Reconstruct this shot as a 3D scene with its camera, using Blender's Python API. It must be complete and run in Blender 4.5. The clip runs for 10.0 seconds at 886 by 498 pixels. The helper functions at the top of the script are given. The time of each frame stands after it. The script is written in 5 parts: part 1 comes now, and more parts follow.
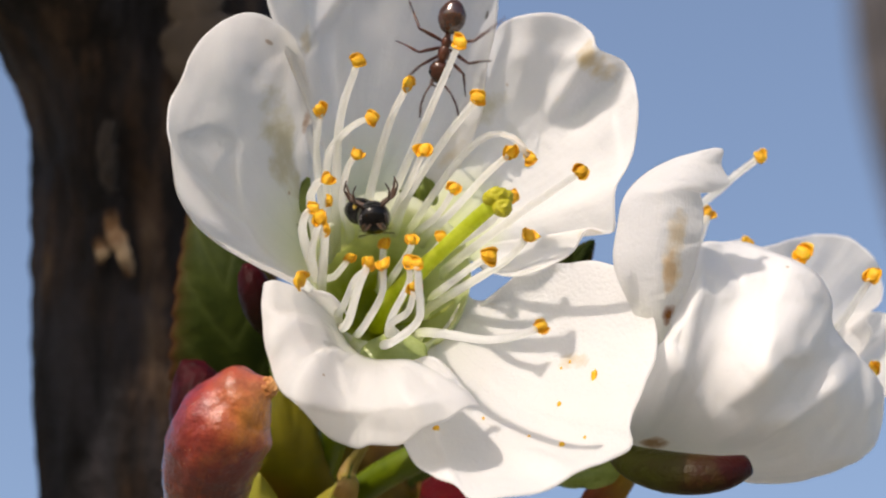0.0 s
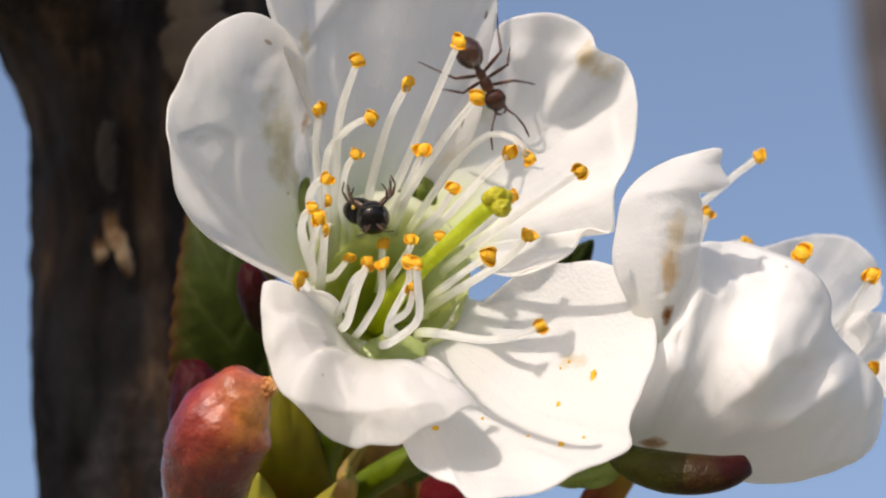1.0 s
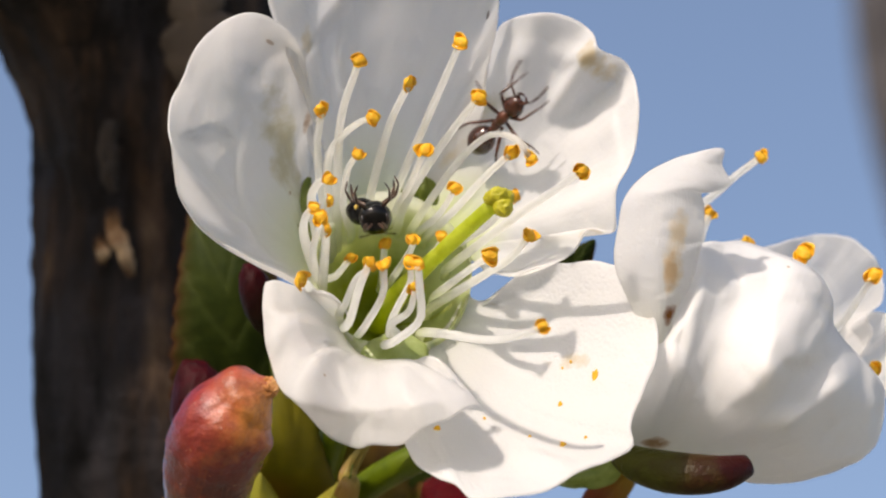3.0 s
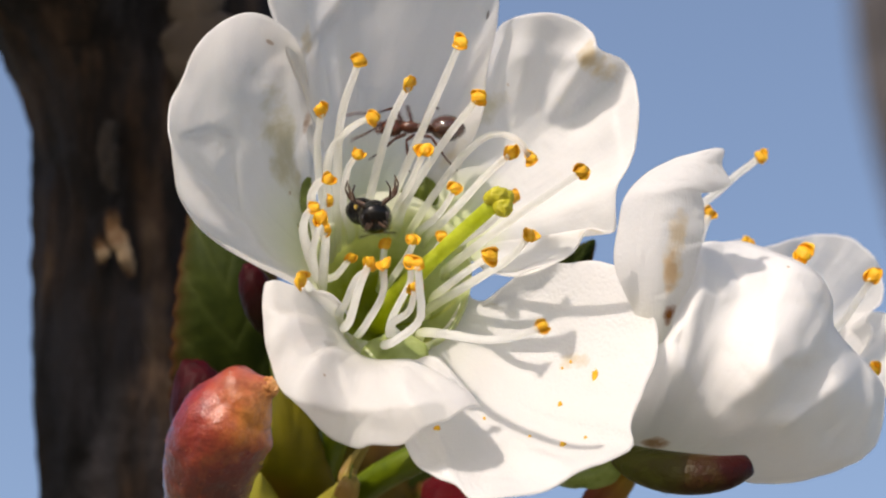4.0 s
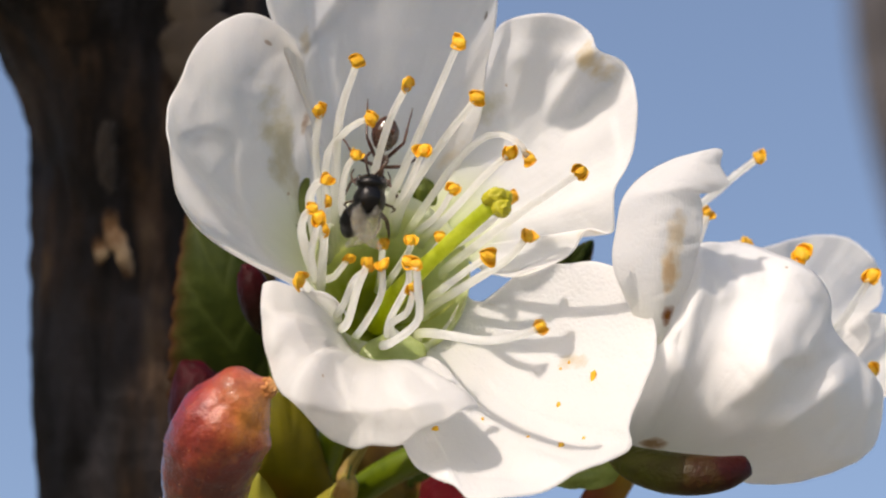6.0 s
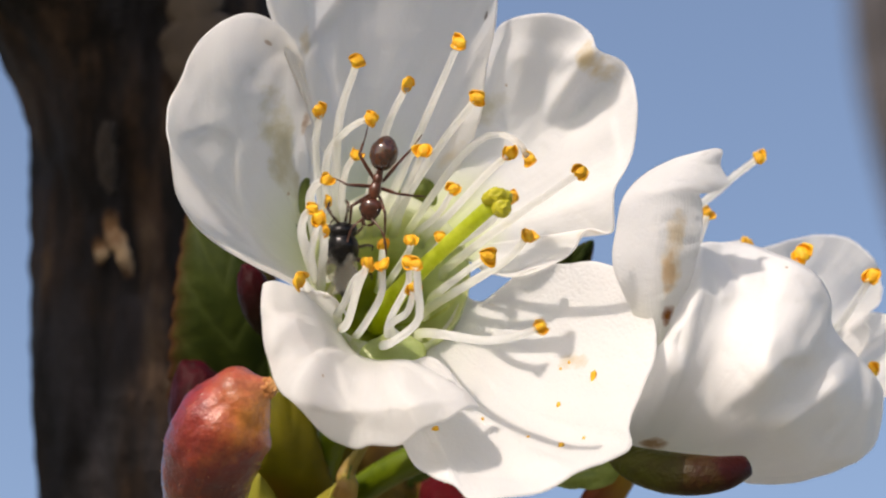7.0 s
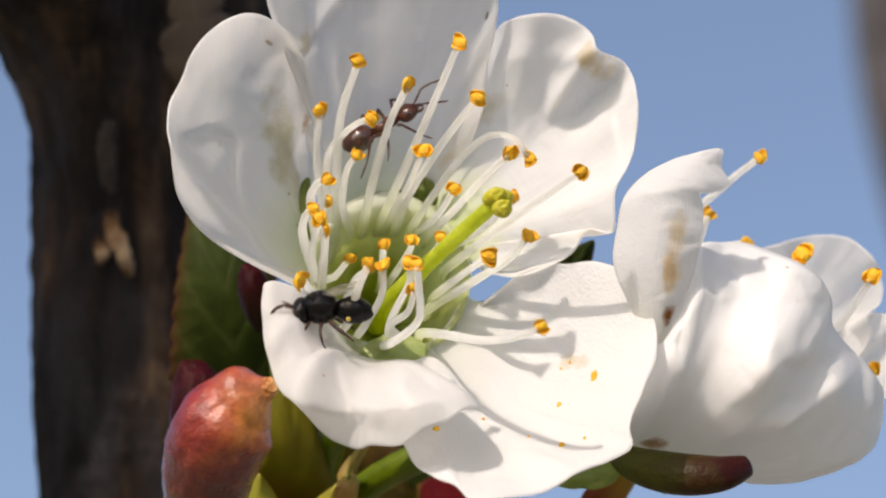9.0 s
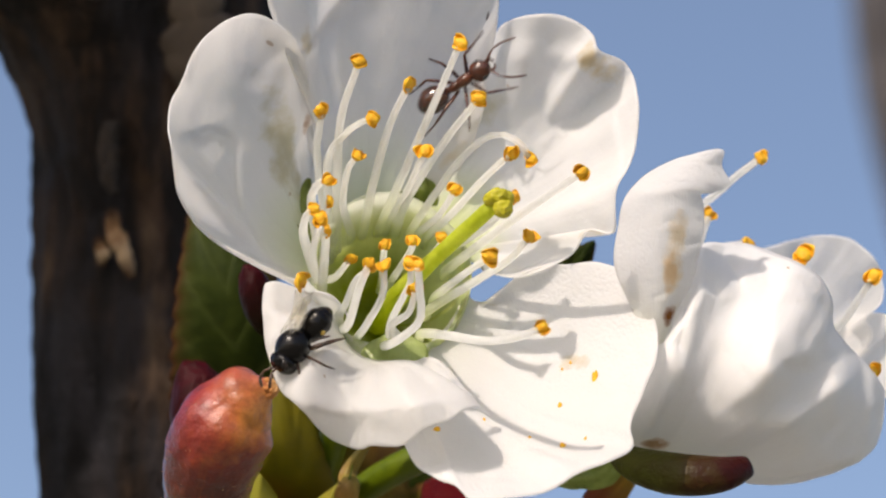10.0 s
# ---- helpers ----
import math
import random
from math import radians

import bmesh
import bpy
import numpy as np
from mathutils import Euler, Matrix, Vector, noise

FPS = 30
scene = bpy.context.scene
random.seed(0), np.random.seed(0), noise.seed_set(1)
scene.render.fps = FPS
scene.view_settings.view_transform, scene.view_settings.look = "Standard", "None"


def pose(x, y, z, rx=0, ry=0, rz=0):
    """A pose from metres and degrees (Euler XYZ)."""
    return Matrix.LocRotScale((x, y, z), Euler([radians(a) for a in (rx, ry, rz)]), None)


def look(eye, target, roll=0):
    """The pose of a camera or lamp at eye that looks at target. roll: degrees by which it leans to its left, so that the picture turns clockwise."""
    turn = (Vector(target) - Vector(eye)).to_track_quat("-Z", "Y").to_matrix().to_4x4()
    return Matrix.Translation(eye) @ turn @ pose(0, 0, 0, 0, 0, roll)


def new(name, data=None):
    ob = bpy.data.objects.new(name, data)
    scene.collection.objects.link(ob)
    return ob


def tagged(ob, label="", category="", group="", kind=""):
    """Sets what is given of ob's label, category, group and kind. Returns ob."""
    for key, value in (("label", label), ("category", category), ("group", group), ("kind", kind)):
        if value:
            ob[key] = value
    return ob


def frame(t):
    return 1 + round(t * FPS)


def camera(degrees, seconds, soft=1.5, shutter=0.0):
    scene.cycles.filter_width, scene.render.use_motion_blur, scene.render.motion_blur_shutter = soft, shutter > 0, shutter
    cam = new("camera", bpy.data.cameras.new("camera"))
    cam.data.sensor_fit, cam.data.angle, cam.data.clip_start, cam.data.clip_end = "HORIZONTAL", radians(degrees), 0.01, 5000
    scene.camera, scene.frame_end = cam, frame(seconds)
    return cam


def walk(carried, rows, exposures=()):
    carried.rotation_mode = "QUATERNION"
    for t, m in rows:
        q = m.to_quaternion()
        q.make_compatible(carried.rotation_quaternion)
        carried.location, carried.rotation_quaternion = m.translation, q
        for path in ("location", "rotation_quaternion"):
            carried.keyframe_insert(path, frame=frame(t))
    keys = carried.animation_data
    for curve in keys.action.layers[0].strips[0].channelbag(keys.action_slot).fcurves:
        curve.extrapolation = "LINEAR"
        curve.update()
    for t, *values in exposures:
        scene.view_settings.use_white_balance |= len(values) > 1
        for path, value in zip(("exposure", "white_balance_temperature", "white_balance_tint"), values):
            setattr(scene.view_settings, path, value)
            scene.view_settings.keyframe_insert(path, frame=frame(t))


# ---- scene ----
# A cherry blossom spur before a branch, an ant and a small black bee on it.
# Plan numbers are millimetres in the blossom's own upright plan (x across, y away, z up);
# STAND tips that plan back, as the camera looks up at the blossom from below.
MM = 0.001
TIP_BACK = 24.0
STAND = pose(0, 0, 0, TIP_BACK, 0, 0)
REACH = 191.56


def V(x, y, z):
    return Vector((x, y, z))


# ---- camera ----
cam = camera(14.0, 10.0, soft=2.15, shutter=0.4)
cam.data.dof.use_dof = True
cam.data.dof.focus_distance = 0.1895
cam.data.dof.aperture_fstop = 62.0


def held(pan, tilt):
    turn = pose(0, 0, 0, 90 + tilt, 0, pan)
    return STAND @ Matrix.Translation((0, -REACH * MM, 0)) @ turn


walk(cam, [
    (0.0, held(0.000, 0.000)),
    (0.5, held(-0.013, 0.000)),
    (1.5, held(-0.013, 0.000)),
    (2.0, held(0.001, 0.000)),
    (2.5, held(0.015, 0.000)),
    (4.0, held(0.013, 0.000)),
    (4.5, held(0.000, 0.002)),
    (5.0, held(-0.012, 0.004)),
    (5.5, held(-0.013, 0.009)),
    (7.0, held(-0.012, 0.009)),
    (7.5, held(-0.005, 0.006)),
    (8.0, held(-0.003, 0.006)),
    (9.0, held(-0.001, 0.009)),
    (9.5, held(0.002, 0.012)),
    (10.0, held(0.012, 0.016)),
], exposures=[(0.0, 0.65, 7500, 16), (10.0, 0.65, 7500, 16)])

# ---- daylight ----
SUN_WAY = (STAND.to_3x3() @ Vector((0.385, 0.415, -0.825))).normalized()
world = bpy.data.worlds.new("sky")
scene.world = world
world.use_nodes = True
sky = world.node_tree.nodes.new("ShaderNodeTexSky")
sky.sky_type = "NISHITA"
sky.sun_disc = False
sky.sun_elevation = math.asin(-SUN_WAY.z)
sky.sun_rotation = math.atan2(-SUN_WAY.x, -SUN_WAY.y)
sky.altitude = 300
sky.air_density = 1.0
sky.dust_density = 2.5
sky.ozone_density = 3.0
back = world.node_tree.nodes["Background"]
back.inputs["Strength"].default_value = 0.111
world.node_tree.links.new(sky.outputs["Color"], back.inputs["Color"])

lamp = bpy.data.lights.new("sun", "SUN")
lamp.energy = 2.1
lamp.angle = radians(0.55)
lamp.color = (1.0, 0.975, 0.94)
sun = new("sun", lamp)
sun.matrix_world = look((0, 0, 0), SUN_WAY)


# ---- materials ----
class Nodes:
    """A short way to write a node material."""

    def __init__(self, name):
        self.mat = bpy.data.materials.new(name)
        self.mat.use_nodes = True
        self.tree = self.mat.node_tree
        self.bsdf = self.tree.nodes["Principled BSDF"]
        self.out = self.tree.nodes["Material Output"]

    def add(self, kind, **settings):
        node = self.tree.nodes.new(kind)
        for key, value in settings.items():
            node.inputs[key].default_value = value
        return node

    def link(self, a, b):
        self.tree.links.new(a, b)

    def coord(self, which="Object"):
        return self.tree.nodes.new("ShaderNodeTexCoord").outputs[which]

    def noise(self, scale, detail=4.0, rough=0.55, at=None, stretch=None, which="Object"):
        node = self.add("ShaderNodeTexNoise", Scale=scale, Detail=detail, Roughness=rough)
        source = at or self.coord(which)
        if stretch:
            mapping = self.add("ShaderNodeMapping")
            mapping.inputs["Scale"].default_value = stretch
            self.link(source, mapping.inputs["Vector"])
            source = mapping.outputs["Vector"]
        self.link(source, node.inputs["Vector"])
        return node.outputs["Fac"]

    def ramp(self, fac, stops):
        node = self.tree.nodes.new("ShaderNodeValToRGB")
        band = node.color_ramp
        while len(band.elements) < len(stops):
            band.elements.new(0.5)
        for element, (place, colour) in zip(band.elements, stops):
            element.position = place
            element.color = (*colour, 1) if len(colour) == 3 else colour
        self.link(fac, node.inputs["Fac"])
        return node.outputs["Color"]

    def mix(self, fac, a, b, blend="MIX"):
        node = self.tree.nodes.new("ShaderNodeMix")
        node.data_type = "RGBA"
        node.blend_type = blend
        for value, socket in ((fac, node.inputs["Factor"]), (a, node.inputs["A"]), (b, node.inputs["B"])):
            if hasattr(value, "is_linked"):
                self.link(value, socket)
            elif isinstance(value, (int, float)):
                socket.default_value = value
            else:
                socket.default_value = (*value, 1)
        return node.outputs["Result"]

    def maths(self, op, a, b=0.0, clamp=False):
        node = self.tree.nodes.new("ShaderNodeMath")
        node.operation = op
        node.use_clamp = clamp
        for value, socket in ((a, node.inputs[0]), (b, node.inputs[1])):
            if hasattr(value, "is_linked"):
                self.link(value, socket)
            else:
                socket.default_value = value
        return node.outputs[0]

    def bump(self, height, strength, distance, target=None):
        node = self.add("ShaderNodeBump", Strength=strength, Distance=distance)
        self.link(height, node.inputs["Height"])
        self.link(node.outputs["Normal"], (target or self.bsdf).inputs["Normal"])
        return node.outputs["Normal"]

    def colour(self, value):
        self.link(value, self.bsdf.inputs["Base Color"])

    def leafy(self, colour, share, normal=None):
        """Let light pass through, as through a petal or a leaf."""
        thin = self.add("ShaderNodeBsdfTranslucent")
        mixer = self.add("ShaderNodeMixShader", Fac=share)
        if hasattr(colour, "is_linked"):
            self.link(colour, thin.inputs["Color"])
        else:
            thin.inputs["Color"].default_value = (*colour, 1)
        if normal:
            self.link(normal, thin.inputs["Normal"])
        self.link(self.bsdf.outputs["BSDF"], mixer.inputs[1])
        self.link(thin.outputs["BSDF"], mixer.inputs[2])
        self.link(mixer.outputs["Shader"], self.out.inputs["Surface"])


def petal_material(name, stains=(), share=0.68, base_green=0.85, pearl=0.10):
    """White petal skin with fine veins from base to rim. stains: (along, across, reach along, reach across, colour, strength)."""
    n = Nodes(name)
    uv = n.coord("UV")
    veins = n.noise(1.0, 5, 0.6, uv, (2.2, 55, 1))
    veins_wide = n.noise(1.0, 3, 0.5, uv, (1.4, 13, 1))
    cells = n.noise(5200, 2, 0.5)
    mottle = n.noise(420, 4, 0.6)
    tone = n.mix(n.maths("MULTIPLY", veins, 0.35), (0.95, 0.945, 0.94), (0.87, 0.865, 0.855))
    tone = n.mix(n.maths("MULTIPLY", mottle, 0.16), tone, (0.90, 0.89, 0.84))
    split = n.tree.nodes.new("ShaderNodeSeparateXYZ")
    n.link(uv, split.inputs[0])
    along = split.outputs["X"]
    throat = n.maths("POWER", n.maths("SUBTRACT", 1.0, n.maths("DIVIDE", along, 0.34), True), 1.3)
    tone = n.mix(n.maths("MULTIPLY", throat, base_green), tone, (0.74, 0.82, 0.34))
    edge = n.noise(560, 6, 0.62)
    for place, across, reach, spread, colour, strength in stains:
        a = n.maths("DIVIDE", n.maths("SUBTRACT", along, place), reach)
        b = n.maths("DIVIDE", n.maths("SUBTRACT", split.outputs["Y"], across), spread)
        far = n.maths("ADD", n.maths("MULTIPLY", a, a), n.maths("MULTIPLY", b, b))
        ragged = n.maths("ADD", n.maths("SUBTRACT", 0.9, far), n.maths("MULTIPLY", n.maths("SUBTRACT", edge, 0.5), 5.0))
        tone = n.mix(n.maths("MULTIPLY", n.maths("MULTIPLY", ragged, 0.9, True), strength), tone, colour)
    specks = n.noise(1500, 1, 0.4)
    speck = n.ramp(specks, [(0.0, (0, 0, 0)), (0.81, (0, 0, 0)), (0.835, (1, 1, 1)), (1.0, (1, 1, 1))])
    tone = n.mix(n.maths("MULTIPLY", speck, 0.6), tone, (0.42, 0.24, 0.08))
    n.colour(tone)
    n.bsdf.inputs["Roughness"].default_value = 0.48
    n.bsdf.inputs["Specular IOR Level"].default_value = 0.35
    height = n.maths("ADD", n.maths("MULTIPLY", veins_wide, 1.0), n.maths("MULTIPLY", veins, 0.35))
    height = n.maths("ADD", height, n.maths("MULTIPLY", cells, pearl))
    height = n.maths("ADD", height, n.maths("MULTIPLY", n.noise(620, 4, 0.55), 1.3))
    normal = n.bump(height, 0.36, 0.00022)
    n.leafy(tone, share, normal)
    return n.mat


def green_material(name, dark, light, red=None, share=0.25, rough=0.42, scale=700, relief=0.00008, red_at=(0.48, 0.62), gloss=0.5):
    n = Nodes(name)
    fac = n.noise(scale, 5, 0.6)
    fine = n.noise(scale * 6, 3, 0.5)
    tone = n.ramp(fac, [(0.30, dark), (0.70, light)])
    if red:
        blush = n.noise(scale * 0.35, 3, 0.5)
        mask = n.ramp(blush, [(red_at[0], (0, 0, 0)), (red_at[1], (1, 1, 1))])
        tone = n.mix(mask, tone, red)
    n.colour(tone)
    n.bsdf.inputs["Roughness"].default_value = rough
    n.bsdf.inputs["Specular IOR Level"].default_value = gloss
    normal = n.bump(n.maths("ADD", fac, n.maths("MULTIPLY", fine, 0.5)), 0.6, relief)
    if share:
        n.leafy(tone, share, normal)
    return n.mat


def filament_material():
    n = Nodes("filament_skin")
    streak = n.noise(2600, 3, 0.5, None, (1, 1, 0.3))
    tone = n.ramp(streak, [(0.3, (0.91, 0.915, 0.88)), (0.7, (0.96, 0.96, 0.945))])
    split = n.tree.nodes.new("ShaderNodeSeparateXYZ")
    n.link(n.coord("UV"), split.inputs[0])
    low = n.maths("SUBTRACT", 1.0, n.maths("MULTIPLY", split.outputs["X"], 2.6), True)
    tone = n.mix(n.maths("MULTIPLY", low, 0.6), tone, (0.88, 0.93, 0.62))
    n.colour(tone)
    n.bsdf.inputs["Roughness"].default_value = 0.38
    normal = n.bump(streak, 0.4, 0.00006)
    n.leafy(tone, 0.76, normal)
    return n.mat


def anther_material():
    n = Nodes("pollen_skin")
    grain = n.noise(7000, 4, 0.65)
    patch = n.noise(1800, 3, 0.5)
    tone = n.mix(n.ramp(patch, [(0.35, (0, 0, 0)), (0.65, (1, 1, 1))]), (0.95, 0.42, 0.008), (1.0, 0.60, 0.02))
    tone = n.mix(n.maths("MULTIPLY", grain, 0.4), tone, (1.0, 0.64, 0.06))
    n.colour(tone)
    n.bsdf.inputs["Roughness"].default_value = 0.48
    normal = n.bump(n.maths("ADD", grain, patch), 0.9, 0.00007)
    n.leafy(tone, 0.15, normal)
    return n.mat


def cup_material():
    """Inside of the blossom's cup: yellow-green below, pale towards the rim."""
    n = Nodes("cup_skin")
    split = n.tree.nodes.new("ShaderNodeSeparateXYZ")
    n.link(n.coord("UV"), split.inputs[0])
    fac = n.noise(800, 4, 0.5)
    up = n.maths("ADD", split.outputs["X"], n.maths("MULTIPLY", n.maths("SUBTRACT", fac, 0.5), 0.25))
    tone = n.ramp(up, [(0.0, (0.17, 0.22, 0.008)), (0.22, (0.46, 0.50, 0.04)), (0.38, (0.82, 0.84, 0.40)), (0.60, (0.92, 0.94, 0.76)), (0.80, (0.93, 0.94, 0.84)), (1.0, (0.93, 0.94, 0.88))])
    sweep = n.maths("MULTIPLY", n.maths("ADD", n.maths("SINE", n.maths("MULTIPLY", split.outputs["Y"], 2 * math.pi)), 1.0), 0.5)
    lip = n.maths("MULTIPLY", n.maths("SUBTRACT", split.outputs["X"], 0.55), 2.6, True)
    tone = n.mix(n.maths("MULTIPLY", lip, sweep), tone, (0.93, 0.94, 0.84))
    # Right wall paler: the brightness of its lit side put into the colour.
    pale = n.maths("MULTIPLY", n.maths("COSINE", n.maths("MULTIPLY", split.outputs["Y"], 2 * math.pi)), 0.85, True)
    tone = n.mix(n.maths("MULTIPLY", pale, n.maths("MULTIPLY", split.outputs["X"], 2.2, True)), tone, (0.82, 0.86, 0.56))
    blot = n.ramp(n.noise(1500, 4, 0.6), [(0.42, (0, 0, 0)), (0.62, (0.5, 0.5, 0.5))])
    tone = n.mix(n.maths("MULTIPLY", blot, n.maths("SUBTRACT", 1.0, sweep)), tone, (0.60, 0.70, 0.24))
    n.colour(tone)
    n.bsdf.inputs["Roughness"].default_value = 0.32
    normal = n.bump(n.noise(2500, 4, 0.6), 0.6, 0.0001)
    n.leafy(tone, 0.65, normal)
    return n.mat


def shell_material(name, dark, light, rough, grain=2500, coat=0.0, relief=0.00003, gloss=0.5):
    """Insect armour."""
    n = Nodes(name)
    fac = n.noise(grain, 4, 0.6)
    tone = n.ramp(fac, [(0.3, dark), (0.75, light)])
    n.colour(tone)
    n.bsdf.inputs["Roughness"].default_value = rough
    n.bsdf.inputs["Coat Weight"].default_value = coat
    n.bsdf.inputs["Specular IOR Level"].default_value = gloss
    n.bump(n.noise(grain * 3, 3, 0.6), 0.5, relief)
    return n.mat


def wing_material():
    n = Nodes("wing_film")
    n.bsdf.inputs["Base Color"].default_value = (0.42, 0.40, 0.36, 1)
    n.bsdf.inputs["Roughness"].default_value = 0.22
    clear = n.add("ShaderNodeBsdfTransparent")
    clear.inputs["Color"].default_value = (0.95, 0.94, 0.90, 1)
    veins = n.ramp(n.noise(1900, 2, 0.4, None, (3, 0.6, 1)), [(0.46, (0.10, 0.10, 0.10)), (0.5, (0.30, 0.30, 0.30)), (0.54, (0.10, 0.10, 0.10))])
    mixer = n.add("ShaderNodeMixShader")
    n.link(veins, mixer.inputs["Fac"])
    n.link(clear.outputs["BSDF"], mixer.inputs[1])
    n.link(n.bsdf.outputs["BSDF"], mixer.inputs[2])
    n.link(mixer.outputs["Shader"], n.out.inputs["Surface"])
    return n.mat


def bark_material():
    n = Nodes("cherry_bark")
    long = n.noise(230, 7, 0.68, None, (1.0, 1.0, 0.22))
    bands = n.noise(120, 4, 0.6, None, (1.0, 1.0, 0.30))
    fine = n.noise(2200, 5, 0.65, None, (1.0, 1.0, 0.5))
    plates = n.ramp(n.noise(420, 5, 0.6, None, (1.0, 1.0, 0.3)), [(0.40, (0.007, 0.0068, 0.0078)), (0.60, (0.030, 0.029, 0.034))])
    tone = n.ramp(long, [(0.38, (0.003, 0.0024, 0.002)), (0.48, (0.010, 0.007, 0.0055)), (0.55, (0.036, 0.021, 0.013)), (0.61, (0.085, 0.05, 0.029)), (0.70, (0.20, 0.13, 0.08))])
    tone = n.mix(n.ramp(bands, [(0.44, (0.9, 0.9, 0.9)), (0.58, (0.15, 0.15, 0.15))]), tone, plates)
    tone = n.mix(n.maths("MULTIPLY", fine, 0.3), tone, (0.013, 0.0092, 0.0072))
    n.colour(tone)
    n.bsdf.inputs["Roughness"].default_value = 0.72
    height = n.maths("ADD", long, n.maths("MULTIPLY", n.maths("ADD", bands, fine), 0.4))
    n.bsdf.inputs["Specular IOR Level"].default_value = 0.12
    n.bump(height, 0.9, 0.0011)
    return n.mat


BLUSH = 5.9    # where round the bud the pink flush lies, in radians


def bud_material(name, dark=False):
    """Sepals that close a bud: crimson below with its shade darkened in, orange-brown at the tip, wet gloss."""
    n = Nodes(name)
    split = n.tree.nodes.new("ShaderNodeSeparateXYZ")
    n.link(n.coord("UV"), split.inputs[0])
    fac = n.noise(520, 6, 0.65)
    streak = n.noise(1.0, 5, 0.65, n.coord("UV"), (2.2, 26, 1))
    up = n.maths("ADD", split.outputs["X"], n.maths("MULTIPLY", n.maths("SUBTRACT", fac, 0.5), 0.45))
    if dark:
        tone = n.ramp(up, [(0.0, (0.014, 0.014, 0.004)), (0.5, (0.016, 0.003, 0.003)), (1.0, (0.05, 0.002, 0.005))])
    else:
        # Low stops hold red-brown skin plus the shade where the bud bends under.
        tone = n.ramp(up, [(0.15, (0.04, 0.010, 0.003)), (0.42, (0.075, 0.010, 0.004)), (0.58, (0.12, 0.010, 0.006)), (0.72, (0.24, 0.022, 0.014)), (0.86, (0.52, 0.12, 0.045)), (1.0, (0.56, 0.25, 0.08))])
        rust = n.ramp(n.mix(0.6, streak, fac), [(0.47, (0, 0, 0)), (0.62, (0.55, 0.55, 0.55))])
        tone = n.mix(rust, tone, (0.22, 0.055, 0.006))
        around = n.maths("MULTIPLY", n.maths("ADD", n.maths("SINE", n.maths("ADD", n.maths("MULTIPLY", split.outputs["Y"], 2 * math.pi), BLUSH)), 1.0), 0.5)
        amber = n.maths("MULTIPLY", n.maths("POWER", n.maths("SUBTRACT", 1.0, around), 1.6), n.maths("MULTIPLY", n.maths("SUBTRACT", up, 0.64), 4.0, True))
        tone = n.mix(n.maths("MULTIPLY", amber, 0.9), tone, (0.60, 0.23, 0.03))
        pink = n.maths("MULTIPLY", n.maths("POWER", around, 2.0), n.maths("MULTIPLY", n.maths("SUBTRACT", up, 0.46), 3.0, True))
        tone = n.mix(n.maths("MULTIPLY", pink, 0.6), tone, (0.26, 0.010, 0.022))
    grime = n.ramp(n.noise(1500, 4, 0.65), [(0.45, (0, 0, 0)), (0.70, (0.5, 0.5, 0.5))])
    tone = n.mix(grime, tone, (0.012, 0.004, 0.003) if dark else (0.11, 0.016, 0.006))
    n.colour(tone)
    n.bsdf.inputs["Roughness"].default_value = 0.42
    n.bsdf.inputs["Specular IOR Level"].default_value = 0.08 if dark else 0.14
    n.bsdf.inputs["Coat Weight"].default_value = 0.0 if dark else 1.0
    n.bsdf.inputs["Coat Roughness"].default_value = 0.17
    height = n.maths("ADD", n.noise(1700, 5, 0.62), n.maths("MULTIPLY", streak, 0.3))
    normal = n.bump(height, 1.0, 0.00014)
    n.link(normal, n.bsdf.inputs["Coat Normal"])
    return n.mat


def ramp_material(name, stops, rough=0.5):
    """Colours that run along a part from its root to its tip."""
    n = Nodes(name)
    split = n.tree.nodes.new("ShaderNodeSeparateXYZ")
    n.link(n.coord("UV"), split.inputs[0])
    fac = n.noise(650, 5, 0.6)
    n.colour(n.ramp(n.maths("ADD", split.outputs["X"], n.maths("MULTIPLY", n.maths("SUBTRACT", fac, 0.5), 0.8)), stops))
    n.bsdf.inputs["Roughness"].default_value = rough
    n.bsdf.inputs["Specular IOR Level"].default_value = 0.14
    n.bump(n.maths("ADD", fac, n.noise(2400, 4, 0.6)), 0.7, 0.00016)
    return n.mat


